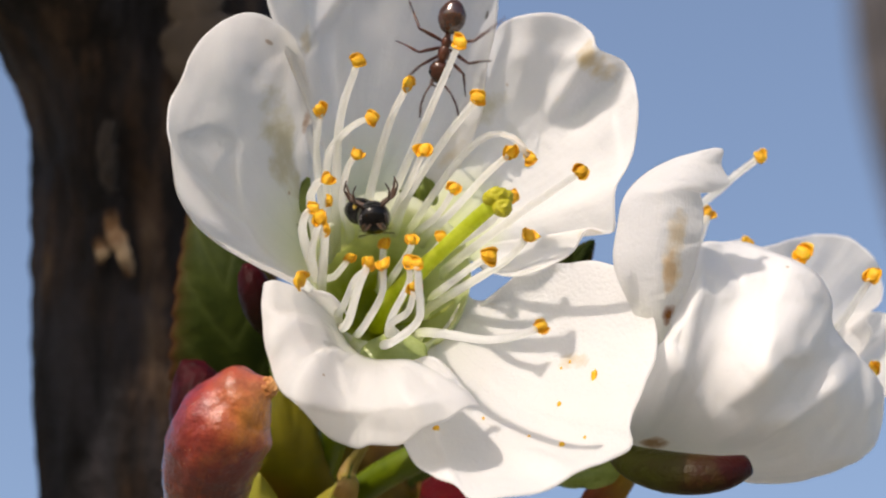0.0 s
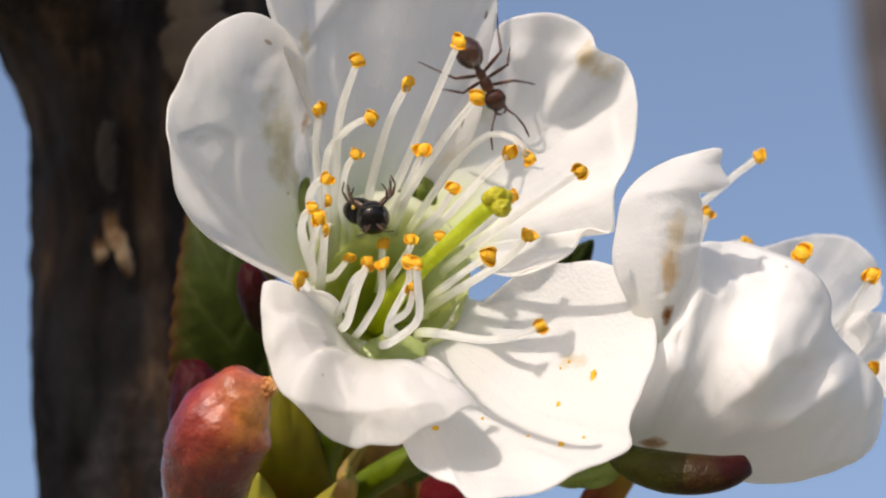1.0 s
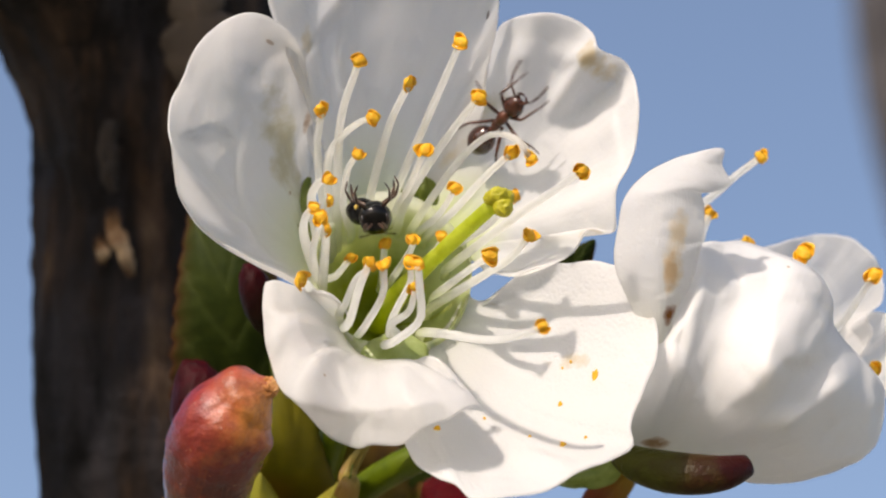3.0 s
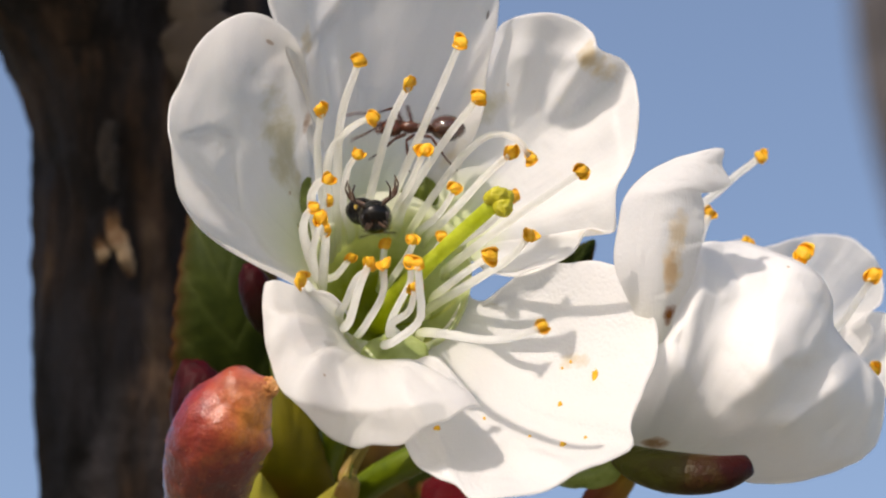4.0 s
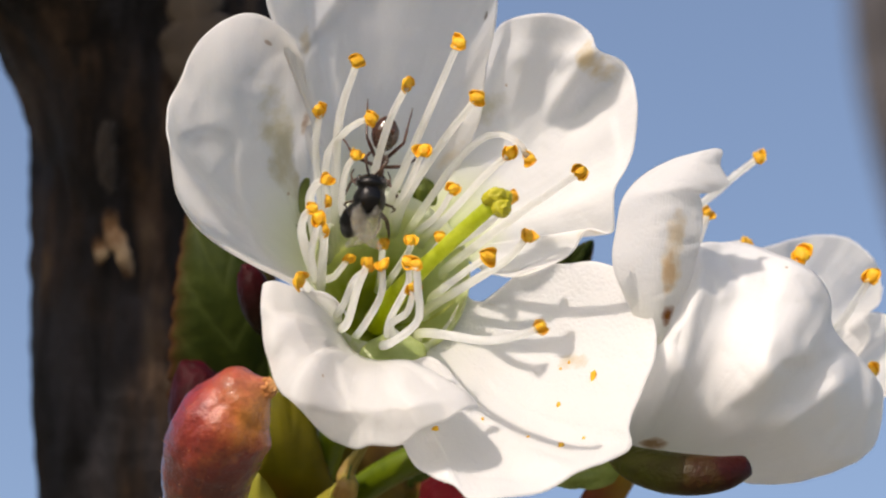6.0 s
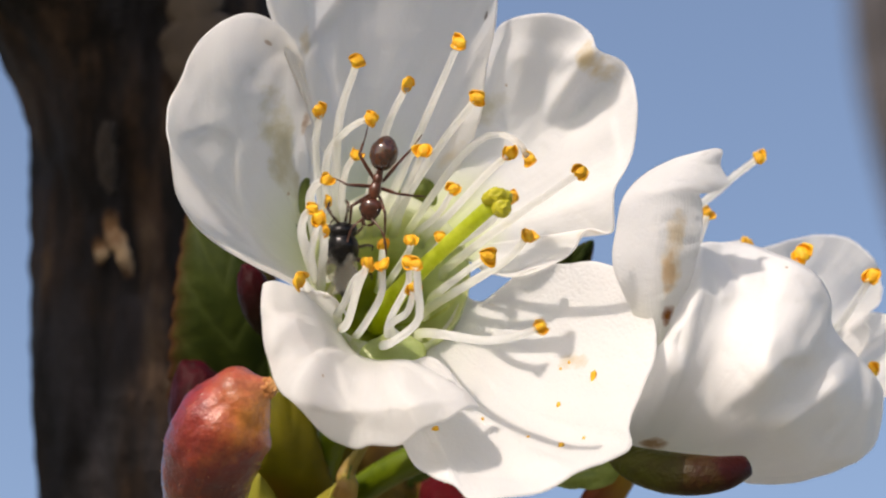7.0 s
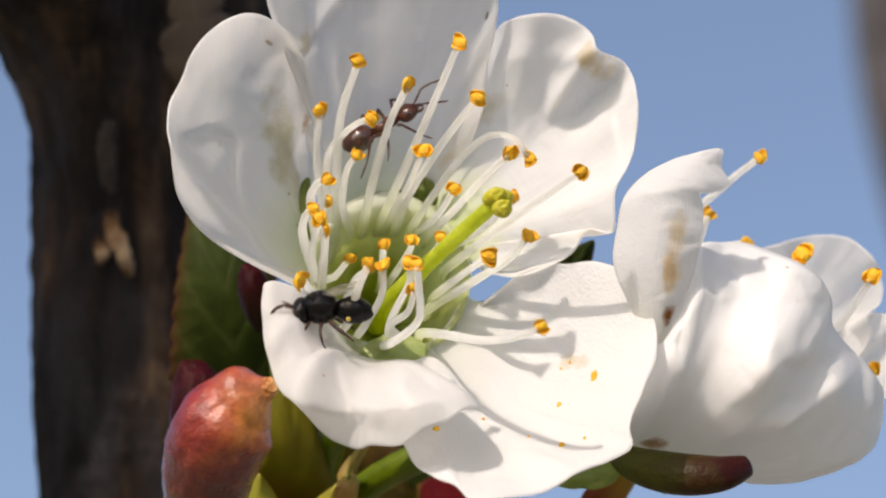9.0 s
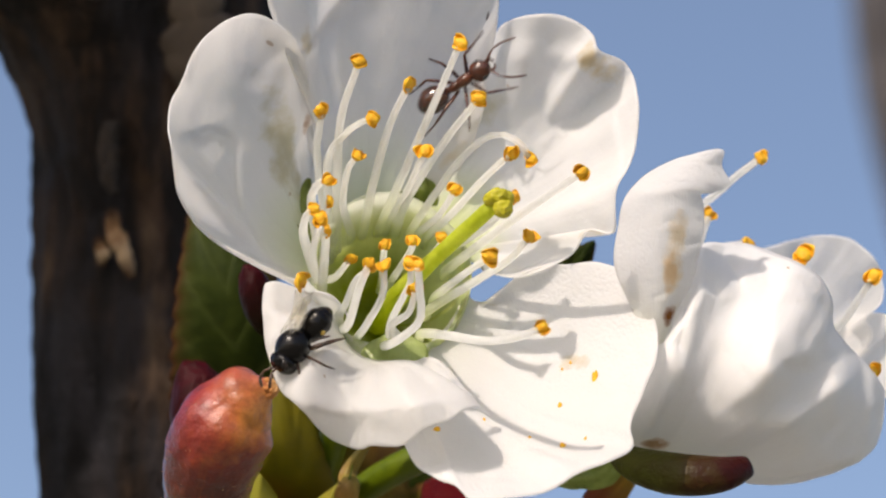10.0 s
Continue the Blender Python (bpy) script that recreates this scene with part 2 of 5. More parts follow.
def leaf_material(name, dark, light, vein, rim):
    """Leaf blade: paler veins that leave the midrib aslant, and a reddened edge."""
    n = Nodes(name)
    split = n.tree.nodes.new("ShaderNodeSeparateXYZ")
    n.link(n.coord("UV"), split.inputs[0])
    aside = n.maths("ABSOLUTE", n.maths("SUBTRACT", n.maths("MULTIPLY", split.outputs["Y"], 2.0), 1.0))
    fac = n.noise(300, 5, 0.6)
    tone = n.ramp(fac, [(0.32, dark), (0.68, light)])
    slant = n.maths("SUBTRACT", n.maths("MULTIPLY", split.outputs["X"], 9.0), n.maths("MULTIPLY", aside, 1.6))
    slant = n.maths("ADD", slant, n.maths("MULTIPLY", fac, 0.25))
    lines = n.maths("POWER", n.maths("ABSOLUTE", n.maths("COSINE", n.maths("MULTIPLY", slant, math.pi))), 14.0)
    net = n.ramp(n.noise(1500, 3, 0.5), [(0.45, (0, 0, 0)), (0.6, (0.35, 0.35, 0.35))])
    tone = n.mix(n.maths("MULTIPLY", lines, 0.28), tone, vein)
    tone = n.mix(net, tone, dark)
    tone = n.mix(n.maths("MULTIPLY", n.maths("POWER", aside, 7.0), 0.85), tone, rim)
    n.colour(tone)
    n.bsdf.inputs["Roughness"].default_value = 0.6
    n.bsdf.inputs["Specular IOR Level"].default_value = 0.15
    normal = n.bump(n.maths("ADD", n.maths("MULTIPLY", lines, -0.6), n.noise(1500, 4, 0.6)), 0.7, 0.00012)
    n.leafy(tone, 0.2, normal)
    return n.mat


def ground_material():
    n = Nodes("bounce_ground")
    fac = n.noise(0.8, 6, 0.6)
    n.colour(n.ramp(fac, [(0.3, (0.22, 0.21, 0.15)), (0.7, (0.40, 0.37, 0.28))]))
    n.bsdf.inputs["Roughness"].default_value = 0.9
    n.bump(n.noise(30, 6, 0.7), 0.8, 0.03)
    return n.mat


CREAM = (0.74, 0.62, 0.40)
BROWN = (0.36, 0.19, 0.06)
OLIVE = (0.62, 0.57, 0.36)
PETAL = petal_material("petal_skin", base_green=0.15, share=0.72)
PETAL_LEFT = petal_material("petal_skin_bruised", base_green=0.5, stains=[(0.40, 0.73, 0.36, 0.12, OLIVE, 0.6), (0.91, 0.68, 0.010, 0.007, BROWN, 0.5), (0.90, 0.86, 0.12, 0.015, BROWN, 0.6)])
PETAL_TOP = petal_material("petal_skin_frayed", base_green=0.30, stains=[(0.66, 0.315, 0.05, 0.02, CREAM, 0.8), (0.75, 0.9, 0.2, 0.025, CREAM, 0.4), (0.91, 0.68, 0.016, 0.006, (0.25, 0.22, 0.2), 0.95)])
PETAL_RIGHT = petal_material("petal_skin_creased", [(0.93, 0.46, 0.07, 0.05, CREAM, 0.85), (0.55, 0.29, 0.10, 0.06, OLIVE, 0.5), (0.97, 0.80, 0.03, 0.03, CREAM, 0.6)], share=0.56)
PETAL_LOW = petal_material("petal_skin_dusted", [(0.60, 0.36, 0.07, 0.03, CREAM, 0.6), (0.3, 0.1, 0.05, 0.04, CREAM, 0.4)], pearl=0.9, base_green=0.05, share=0.58)
PETAL_TORN = petal_material("petal_skin_withered", [(0.40, 0.66, 0.24, 0.16, (0.82, 0.66, 0.42), 0.6), (0.30, 0.62, 0.14, 0.10, (0.70, 0.46, 0.20), 0.45), (0.13, 0.78, 0.05, 0.22, (0.34, 0.13, 0.02), 1.0)], pearl=0.5, base_green=0.1)
PETAL_BACK = petal_material("petal_skin_thick", [(0.05, 0.70, 0.035, 0.10, (0.42, 0.25, 0.10), 0.9)], share=0.5, base_green=0.1)
FILAMENT = filament_material()
POLLEN = anther_material()
CUP = cup_material()
STYLE = green_material("style_skin", (0.54, 0.62, 0.04), (0.74, 0.80, 0.12), share=0.6, rough=0.3, scale=900)
STIGMA = green_material("stigma_skin", (0.46, 0.44, 0.012), (0.72, 0.66, 0.06), share=0.25, rough=0.25, scale=2600, relief=0.00012)
SEPAL = green_material("sepal_skin", (0.22, 0.30, 0.05), (0.42, 0.50, 0.14), share=0.35)
SEPAL_PALE = green_material("sepal_skin_pale", (0.36, 0.45, 0.13), (0.54, 0.62, 0.27), share=0.5, rough=0.3)
SEPAL_DEEP = green_material("sepal_skin_deep", (0.17, 0.22, 0.03), (0.28, 0.34, 0.07), share=0.45)
SEPAL_RED = green_material("sepal_skin_reddened", (0.075, 0.095, 0.012), (0.13, 0.14, 0.03), (0.13, 0.018, 0.016), share=0.15, scale=500, red_at=(0.46, 0.56))
SEPAL_BENT = ramp_material("sepal_skin_bent", [(0.0, (0.075, 0.085, 0.008)), (0.35, (0.050, 0.046, 0.006)), (0.8, (0.030, 0.006, 0.004)), (1.0, (0.030, 0.003, 0.003))], 0.36)
LEAF = leaf_material("leaf_skin", (0.016, 0.028, 0.003), (0.046, 0.064, 0.008), (0.080, 0.10, 0.024), (0.085, 0.020, 0.008))
BRACT = green_material("bract_skin", (0.13, 0.13, 0.010), (0.26, 0.22, 0.022), (0.22, 0.06, 0.018), share=0.35, scale=330)
OLIVE_LEAF = green_material("olive_leaf_skin", (0.16, 0.14, 0.005), (0.28, 0.24, 0.010), (0.24, 0.14, 0.012), share=0.45, scale=260)
PALE = green_material("pale_bract_skin", (0.28, 0.30, 0.02), (0.44, 0.43, 0.05), (0.40, 0.33, 0.05), share=0.35, scale=330)
TAN = green_material("tan_bract_skin", (0.30, 0.24, 0.04), (0.46, 0.36, 0.10), (0.40, 0.17, 0.07), share=0.35, scale=330)
RUST = green_material("rust_bract_skin", (0.42, 0.26, 0.02), (0.56, 0.42, 0.06), (0.34, 0.07, 0.02), share=0.5, scale=240, red_at=(0.50, 0.66))
YOUNG = green_material("young_leaf_skin", (0.11, 0.10, 0.006), (0.20, 0.18, 0.014), (0.15, 0.07, 0.012), share=0.35, scale=260)
STALK = green_material("stalk_skin", (0.08, 0.13, 0.003), (0.17, 0.23, 0.006), share=0.15, scale=420)
BARK = bark_material()
FAR_BARK = green_material("grey_bark", (0.07, 0.066, 0.072), (0.13, 0.12, 0.13), share=0, rough=0.9, scale=60, relief=0.001)
SCAR = ramp_material("bare_wood", [(0.05, (0.03, 0.016, 0.009)), (0.35, (0.22, 0.12, 0.06)), (0.6, (0.46, 0.33, 0.21)), (0.95, (0.06, 0.032, 0.018))], 0.8)
SCAR_DIM = green_material("weathered_wood", (0.008, 0.006, 0.0045), (0.040, 0.025, 0.016), (0.02, 0.013, 0.009), share=0, rough=0.85, scale=240, relief=0.0003)
# Sunlight on the bark near the fork, put into a tan colour.
SUNLIT_BARK = green_material("sunlit_bark", (0.03, 0.022, 0.016), (0.12, 0.088, 0.063), (0.03, 0.02, 0.015), share=0, rough=0.85, scale=200, relief=0.0003, red_at=(0.54, 0.70))
BUD = bud_material("bud_skin")
BUD_TIP = ramp_material("bud_tip_skin", [(0.0, (0.38, 0.12, 0.035)), (0.6, (0.46, 0.20, 0.07)), (1.0, (0.50, 0.29, 0.13))])
CRIMSON = ramp_material("crimson_bud_skin", [(0.0, (0.09, 0.004, 0.006)), (0.5, (0.27, 0.008, 0.02)), (1.0, (0.32, 0.03, 0.03))], 0.32)
# Darkened bud skin: shade of the rear bud put in; also the purple-brown bud.
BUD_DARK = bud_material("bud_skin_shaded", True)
ANT_SHELL = shell_material("ant_shell", (0.018, 0.007, 0.004), (0.095, 0.028, 0.011), 0.17, coat=0.0, relief=0.000015, gloss=0.9)
ANT_RED = shell_material("ant_limb", (0.028, 0.009, 0.0045), (0.13, 0.036, 0.014), 0.30)
ANT_HEAD = shell_material("ant_head_shell", (0.024, 0.008, 0.0045), (0.095, 0.026, 0.012), 0.22, relief=0.000015)
BEE_SHELL = shell_material("bee_shell", (0.0025, 0.0025, 0.0025), (0.006, 0.005, 0.005), 0.22, coat=0.0, relief=0.00003, gloss=0.25)
BEE_LIMB = shell_material("bee_limb", (0.014, 0.008, 0.005), (0.10, 0.045, 0.022), 0.4)
BEE_MARK = shell_material("bee_mark", (0.55, 0.36, 0.06), (0.75, 0.55, 0.14), 0.45)
EYE = shell_material("insect_eye", (0.006, 0.005, 0.005), (0.03, 0.02, 0.018), 0.2, grain=9000)
WING = wing_material()
BOUNCE_GROUND = ground_material()


# ---- building ----
def sheet(name, verts, faces, uvs, material, parent=None, label="", smooth=True, thick=0.0, offset=0.0):
    """One mesh object from millimetre vertices."""
    mesh = bpy.data.meshes.new(name)
    mesh.from_pydata([tuple(Vector(v) * MM) for v in verts], [], faces)
    if uvs:
        layer = mesh.uv_layers.new(name="UVMap")
        for loop in mesh.loops:
            layer.data[loop.index].uv = uvs[loop.vertex_index]
    mesh.materials.append(material)
    if smooth:
        mesh.polygons.foreach_set("use_smooth", [True] * len(mesh.polygons))
    mesh.update()
    ob = new(name, mesh)
    if parent:
        ob.parent = parent
    if label:
        tagged(ob, label)
    if thick:
        shell = ob.modifiers.new("thickness", "SOLIDIFY")
        shell.thickness = thick * MM
        shell.offset = offset
    return ob


def thing(name, label, category, group="", at=(0, 0, 0)):
    ob = new(name)
    ob.empty_display_size = 0.002
    ob.matrix_world = STAND @ Matrix.Translation(Vector(at) * MM)
    return tagged(ob, label, category, group)


def spline(points, t):
    """Catmull-Rom through points, t from 0 to 1 by length."""
    gaps = [0.0]
    for a, b in zip(points, points[1:]):
        gaps.append(gaps[-1] + max((b - a).length, 1e-6))
    goal = t * gaps[-1]
    k = 0
    while k < len(points) - 2 and goal > gaps[k + 1]:
        k += 1
    s = (goal - gaps[k]) / (gaps[k + 1] - gaps[k])
    p1, p2 = points[k], points[k + 1]
    p0 = points[k - 1] if k else p1 * 2 - p2
    p3 = points[k + 2] if k + 2 < len(points) else p2 * 2 - p1
    return 0.5 * (2 * p1 + (p2 - p0) * s + (2 * p0 - 5 * p1 + 4 * p2 - p3) * s * s + (3 * p1 - p0 - 3 * p2 + p3) * s ** 3)


def grid_faces(rows, cols, wrap=False):
    faces = []
    for i in range(rows - 1):
        for j in range(cols if wrap else cols - 1):
            k = (j + 1) % cols
            faces.append((i * cols + j, i * cols + k, (i + 1) * cols + k, (i + 1) * cols + j))
    return faces


def tube(path, radius, steps=16, sides=10, squash=1.0):
    """Rings along a spline; radius: a function of 0..1."""
    verts, uvs = [], []
    side = None
    for i in range(steps + 1):
        t = i / steps
        here = spline(path, t)
        ahead = (spline(path, min(t + 0.01, 1)) - spline(path, max(t - 0.01, 0))).normalized()
        if side is None:
            side = ahead.orthogonal().normalized()
        side = (side - ahead * side.dot(ahead)).normalized()
        other = ahead.cross(side)
        for j in range(sides):
            a = 2 * math.pi * j / sides
            verts.append(here + (side * math.cos(a) + other * math.sin(a) * squash) * radius(t))
            uvs.append((t, j / sides))
    faces = grid_faces(steps + 1, sides, True)
    faces.append(tuple(range(sides - 1, -1, -1)))
    faces.append(tuple(range(steps * sides, (steps + 1) * sides)))
    return verts, faces, uvs


def ball(centre, size, rings=14, sides=20, shape=None):
    """An egg, shape(x, y, z) -> new unit place."""
    verts, uvs = [], []
    for i in range(rings + 1):
        th = math.pi * (0.002 + 0.996 * i / rings)
        for j in range(sides):
            ph = 2 * math.pi * j / sides
            p = Vector((math.sin(th) * math.cos(ph), math.cos(th), math.sin(th) * math.sin(ph)))
            if shape:
                p = shape(p)
            verts.append(Vector(centre) + Vector((p.x * size[0], p.y * size[1], p.z * size[2])))
            uvs.append((i / rings, j / sides))
    faces = [f[::-1] for f in grid_faces(rings + 1, sides, True)]
    faces.append(tuple(range(sides)))
    faces.append(tuple(range((rings + 1) * sides - 1, rings * sides - 1, -1)))
    return verts, faces, uvs


def joined(*pieces):
    verts, faces, uvs = [], [], []
    for v, f, u in pieces:
        faces += [tuple(i + len(verts) for i in face) for face in f]
        verts += v
        uvs += u
    return verts, faces, uvs


def crest(p, places, height, left, right):
    """How far a crease that runs through places lifts the skin at p."""
    best, lift = 1e9, 0.0
    count = len(places) - 1
    for k in range(count):
        a, b = places[k], places[k + 1]
        dx, dz = b.x - a.x, b.z - a.z
        s = min(1, max(0, ((p.x - a.x) * dx + (p.z - a.z) * dz) / (dx * dx + dz * dz)))
        ox, oz = p.x - a.x - s * dx, p.z - a.z - s * dz
        far = math.hypot(ox, oz)
        if far < best:
            best = far
            t = (k + s) / count
            reach = left if dx * (p.z - a.z) - dz * (p.x - a.x) > 0 else right
            lift = height * min(1, 4 * t, 4 * (1 - t)) * math.exp(-(far / reach) ** 1.3)
    return V(0, -lift, 0)


def petal(parent, base, rim, material, hollow=1.5, way=(0, 1, 0), ripple=0.25, waves=3.0, folds=(), curl=0.0,
          crumple=0.25, seed=1, label="", name="petal", nu=60, nv=120, jag=0.10, thick=0.09, crinkle=0.07, creases=(), sideways=False):
    """A petal that fans out from its claw (base) to its rim. hollow: depth of the cup along way.
    folds: (across, spread, height, start) ridges that run out from the claw.
    sideways: base and rim are the two long edges, and the veins run along them.
    creases: (places, height, reach to the left, reach to the right) sharp crests that run anywhere."""
    way = Vector(way).normalized()
    verts, uvs = [], []
    for i in range(nu + 1):
        u = i / nu
        for j in range(nv + 1):
            v = j / nv
            b = spline(base, v)
            o = spline(rim, v)
            o = o + (o - b).normalized() * jag * (noise.noise(Vector((v * 11, seed, 0))) + 0.6 * noise.noise(Vector((v * 34, seed, 5))))
            p = b + (o - b) * u
            s = math.sin(math.pi * u ** 0.9) * (0.35 + 0.65 * math.sin(math.pi * v))
            p += way * hollow * s
            swing = math.sin(2 * math.pi * (waves * v + seed * 0.37)) + 0.6 * math.sin(2 * math.pi * (waves * 1.7 * v + seed * 0.71))
            p += way * ripple * u ** 1.7 * swing
            for across, spread, height, start in folds:
                if u > start:
                    p += way * height * math.exp(-((v - across) / spread) ** 2) * math.sin(math.pi * (u - start) / (1 - start) * 0.75)
            if u > 0.8:
                p += way * curl * ((u - 0.8) / 0.2) ** 2
            q = Vector((p.x * 0.28 + seed * 3, p.y * 0.28, p.z * 0.28))
            p += way * crumple * u * (noise.noise(q) + 0.45 * noise.noise(q * 2.9))
            fine = noise.noise(Vector((v * 13, u * 2.0, seed * 2.3)))
            finer = noise.noise(Vector((v * 27, u * 5.5, seed * 4.1)))
            p += way * crinkle * u * (1.2 - 3.0 * abs(fine) + 0.8 * finer)
            for places, height, left, right in creases:
                p += crest(p, places, height, left, right)
            verts.append(p)
            uvs.append((v, u) if sideways else (u, v))
    return sheet(name, verts, grid_faces(nu + 1, nv + 1), uvs, material, parent, label, thick=thick)


def leaf(parent, spine, width, material, name="leaf", label="", teeth=26, seed=1, face=(0, -1, 0), arch=0.15, thick=0.15, tooth=0.06, ragged=0.0):
    """A blade with a midrib, side veins and a toothed edge."""
    face = Vector(face).normalized()
    rows, half = teeth * 4, 9
    verts, uvs = [], []
    for i in range(rows + 1):
        t = i / rows
        here = spline(spine, t)
        ahead = (spline(spine, min(t + 0.01, 1)) - spline(spine, max(t - 0.01, 0))).normalized()
        side = ahead.cross(face).normalized()
        wide = width * math.sin(math.pi * min(1, 0.04 + 0.96 * t) ** 0.8) ** 0.8 + 0.02
        wide *= 1 + tooth * (1 - (i % 4) / 3.0) + ragged * noise.noise(Vector((t * 6, seed, 3)))
        for j in range(-half, half + 1):
            s = j / half
            vein = abs(math.sin((t * 9 - abs(s) * 1.6) * math.pi)) ** 6
            p = here + side * wide * s + face * (-arch * width * s * s + 0.05 * width * vein * abs(s) * (1 - abs(s)) * 2)
            p += face * 0.25 * noise.noise(Vector((t * 5, s * 2, seed)))
            verts.append(p)
            uvs.append((t, (s + 1) / 2))
    return sheet(name, verts, grid_faces(rows + 1, 2 * half + 1), uvs, material, parent, label, thick=thick)


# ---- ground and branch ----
# Ground out of view; its pale tone is chosen to bounce fill light up.
tagged(sheet("ground", [(-4e6, -4e6, -1600), (4e6, -4e6, -1600), (4e6, 4e6, -1600), (-4e6, 4e6, -1600)], [(0, 1, 2, 3)], None, BOUNCE_GROUND),
       "unseen ground under the cherry tree, made pale to bounce light up", "ground", kind="structure")


def limb(path, radius, seed, steps=220, sides=96, rough=0.55):
    verts, faces, uvs = tube(path, radius, steps, sides)
    out = []
    for k, v in enumerate(verts):
        t, a = uvs[k]
        centre = spline(path, t)
        away = (v - centre).normalized()
        crack = noise.noise(Vector((math.cos(a * 6.283) * 3.2, math.sin(a * 6.283) * 3.2, v.z * 0.045 + seed)))
        lump = noise.noise(Vector((v.x * 0.12, v.y * 0.12, v.z * 0.06 + seed * 7)))
        ring = noise.noise(Vector((v.x * 0.35, v.y * 0.35, v.z * 0.9 + seed)))
        out.append(v + away * (rough * (1.2 * crack + 1.6 * lump + 0.35 * ring) - 0.9 * rough * max(0, crack - 0.25) * 3))
    return out, faces, uvs


branch = thing("cherry_branch", "dark grey-brown cherry branch with cracked bark and a fork", "branch")
sheet("main_limb", *limb([V(-17.6, 45, -54.05), V(-18.38, 45, -24.41), V(-18.86, 45, -5.89), V(-18.57, 46, 8.97), V(-17.46, 46, 21.99), V(-13.86, 48, 42.81)],
                         lambda t: 7.7 + 1.2 * abs(t - 0.5), 1), BARK, branch)
sheet("side_limb", *limb([V(-18.35, 46, -1.45), V(-19.75, 45, 8.93), V(-21.73, 44, 15.53), V(-25.71, 40, 23.61), V(-41.45, 28, 44), V(-57.45, 12, 72)],
                         lambda t: 7.0 + 3.0 * t, 4, 160), BARK, branch)
# Scars of bare wood; the last, widest patch paints sunlit bark.
for spine, wide, wood in (([V(-21.04, 36.9, 2.54), V(-20.74, 36.8, 0.93), V(-20.09, 36.7, -0.50), V(-19.78, 36.8, -1.75)], 0.36, SCAR), ([V(-21.90, 36.9, 0.75), V(-21.60, 36.8, -0.04), V(-21.72, 36.9, -0.89)], 0.24, SCAR),
                          ([V(-21.05, 36.6, 8.08), V(-21.29, 36.5, 5.75), V(-20.87, 36.6, 3.61)], 0.5, SCAR_DIM), ([V(-15.15, 37.6, 9.73), V(-15.50, 37.5, 13.67), V(-16.71, 37.4, 18.32)], 2.3, SUNLIT_BARK)):
    leaf(branch, spine, wide, wood, "scar_sun_patch", "tan patch: bare wood scars, painted sunlight near the fork", 8, int(wide * 100), (0, -1, 0), 0.3, 0.5, 0.08, 0.6)
# Unseen limb up to the left, added to keep the sun off the branch.
shade_limb = thing("unseen_shade_limb", "thick limb out of view, added to cast shade on the branch", "branch")
sheet("limb_wood", *limb([V(-30, 8, 92), V(-60, 9, 77), V(-110, 10, 66), V(-190, 16, 30)], lambda t: 12.5 + 5 * t, 6, 120, 64, 0.8), BARK, shade_limb)

# Blurred trunk added to darken the sky towards the upper right corner.
dimming_trunk = thing("sky_edge_trunk", "slim grey trunk added far behind to dim the sky's right edge", "tree")
sheet("trunk", *limb([V(420, 420, -1938), V(330, 800, -1000), V(262, 1120, -250), V(198.68, 1250, -8.81), V(182.88, 1250, 45.38), V(175.65, 1250, 86.02), V(172.49, 1250, 135.69), V(150, 1300, 420)],
                     lambda t: 26 - 16 * t, 12, 120, 24, 0.8), FAR_BARK, dimming_trunk)
sheet("side_limb", *limb([V(266, 1120, -260), V(330, 1180, 10), V(420, 1230, 240), V(470, 1260, 420)], lambda t: 9 - 6 * t, 13, 50, 18, 0.5), FAR_BARK, dimming_trunk)

# ---- open blossom ----
blossom = thing("cherry_blossom", "open white cherry blossom with orange anthers and a green pistil", "flower")
AXIS = V(0.15, -0.86, 0.48).normalized()
RIGHT = V(1, 0, 0) - AXIS * AXIS.x
RIGHT.normalize()
UP = RIGHT.cross(AXIS) * -1
if UP.z < 0:
    UP = -UP
MOUTH = V(-2.76, 2, -1.42)


def rim_point(angle, share=1.0, deep=0.0):
    a = radians(angle)
    return MOUTH + (RIGHT * math.cos(a) + UP * math.sin(a)) * 4.25 * share - AXIS * deep


def cup(parent, outline, name, material, sides=48, label=""):
    """A bowl turned about the blossom's axis. outline: (share of the mouth's radius, depth)."""
    verts, uvs = [], []
    for i, (share, deep) in enumerate(outline):
        for j in range(sides):
            around = 2 * math.pi * j / sides
            wave = 1 + 0.02 * math.sin(5 * around)
            flare = max(math.exp(-((math.degrees(around) - 268) / 24) ** 4), 0.85 * max(0, math.sin(around)) ** 1.3, 0.08)
            lip = 1 + (share - 1) * flare if share > 1 else share
            verts.append(rim_point(360 * j / sides, lip * wave, deep))
            uvs.append((1 - i / (len(outline) - 1), j / sides))
    faces = grid_faces(len(outline), sides, True)
    return sheet(name, verts, faces, uvs, material, parent, label, thick=0.05, offset=-1)


cup(blossom, [(1.36, 0.7), (1.26, 0.2), (1.14, -0.05), (1.04, -0.02), (0.99, 0.15), (0.96, 0.6), (0.90, 1.6), (0.82, 2.8), (0.68, 4.0), (0.45, 5.0), (0.2, 5.5), (0.02, 5.6)],
    "cup", CUP, label="yellow-green blossom cup")

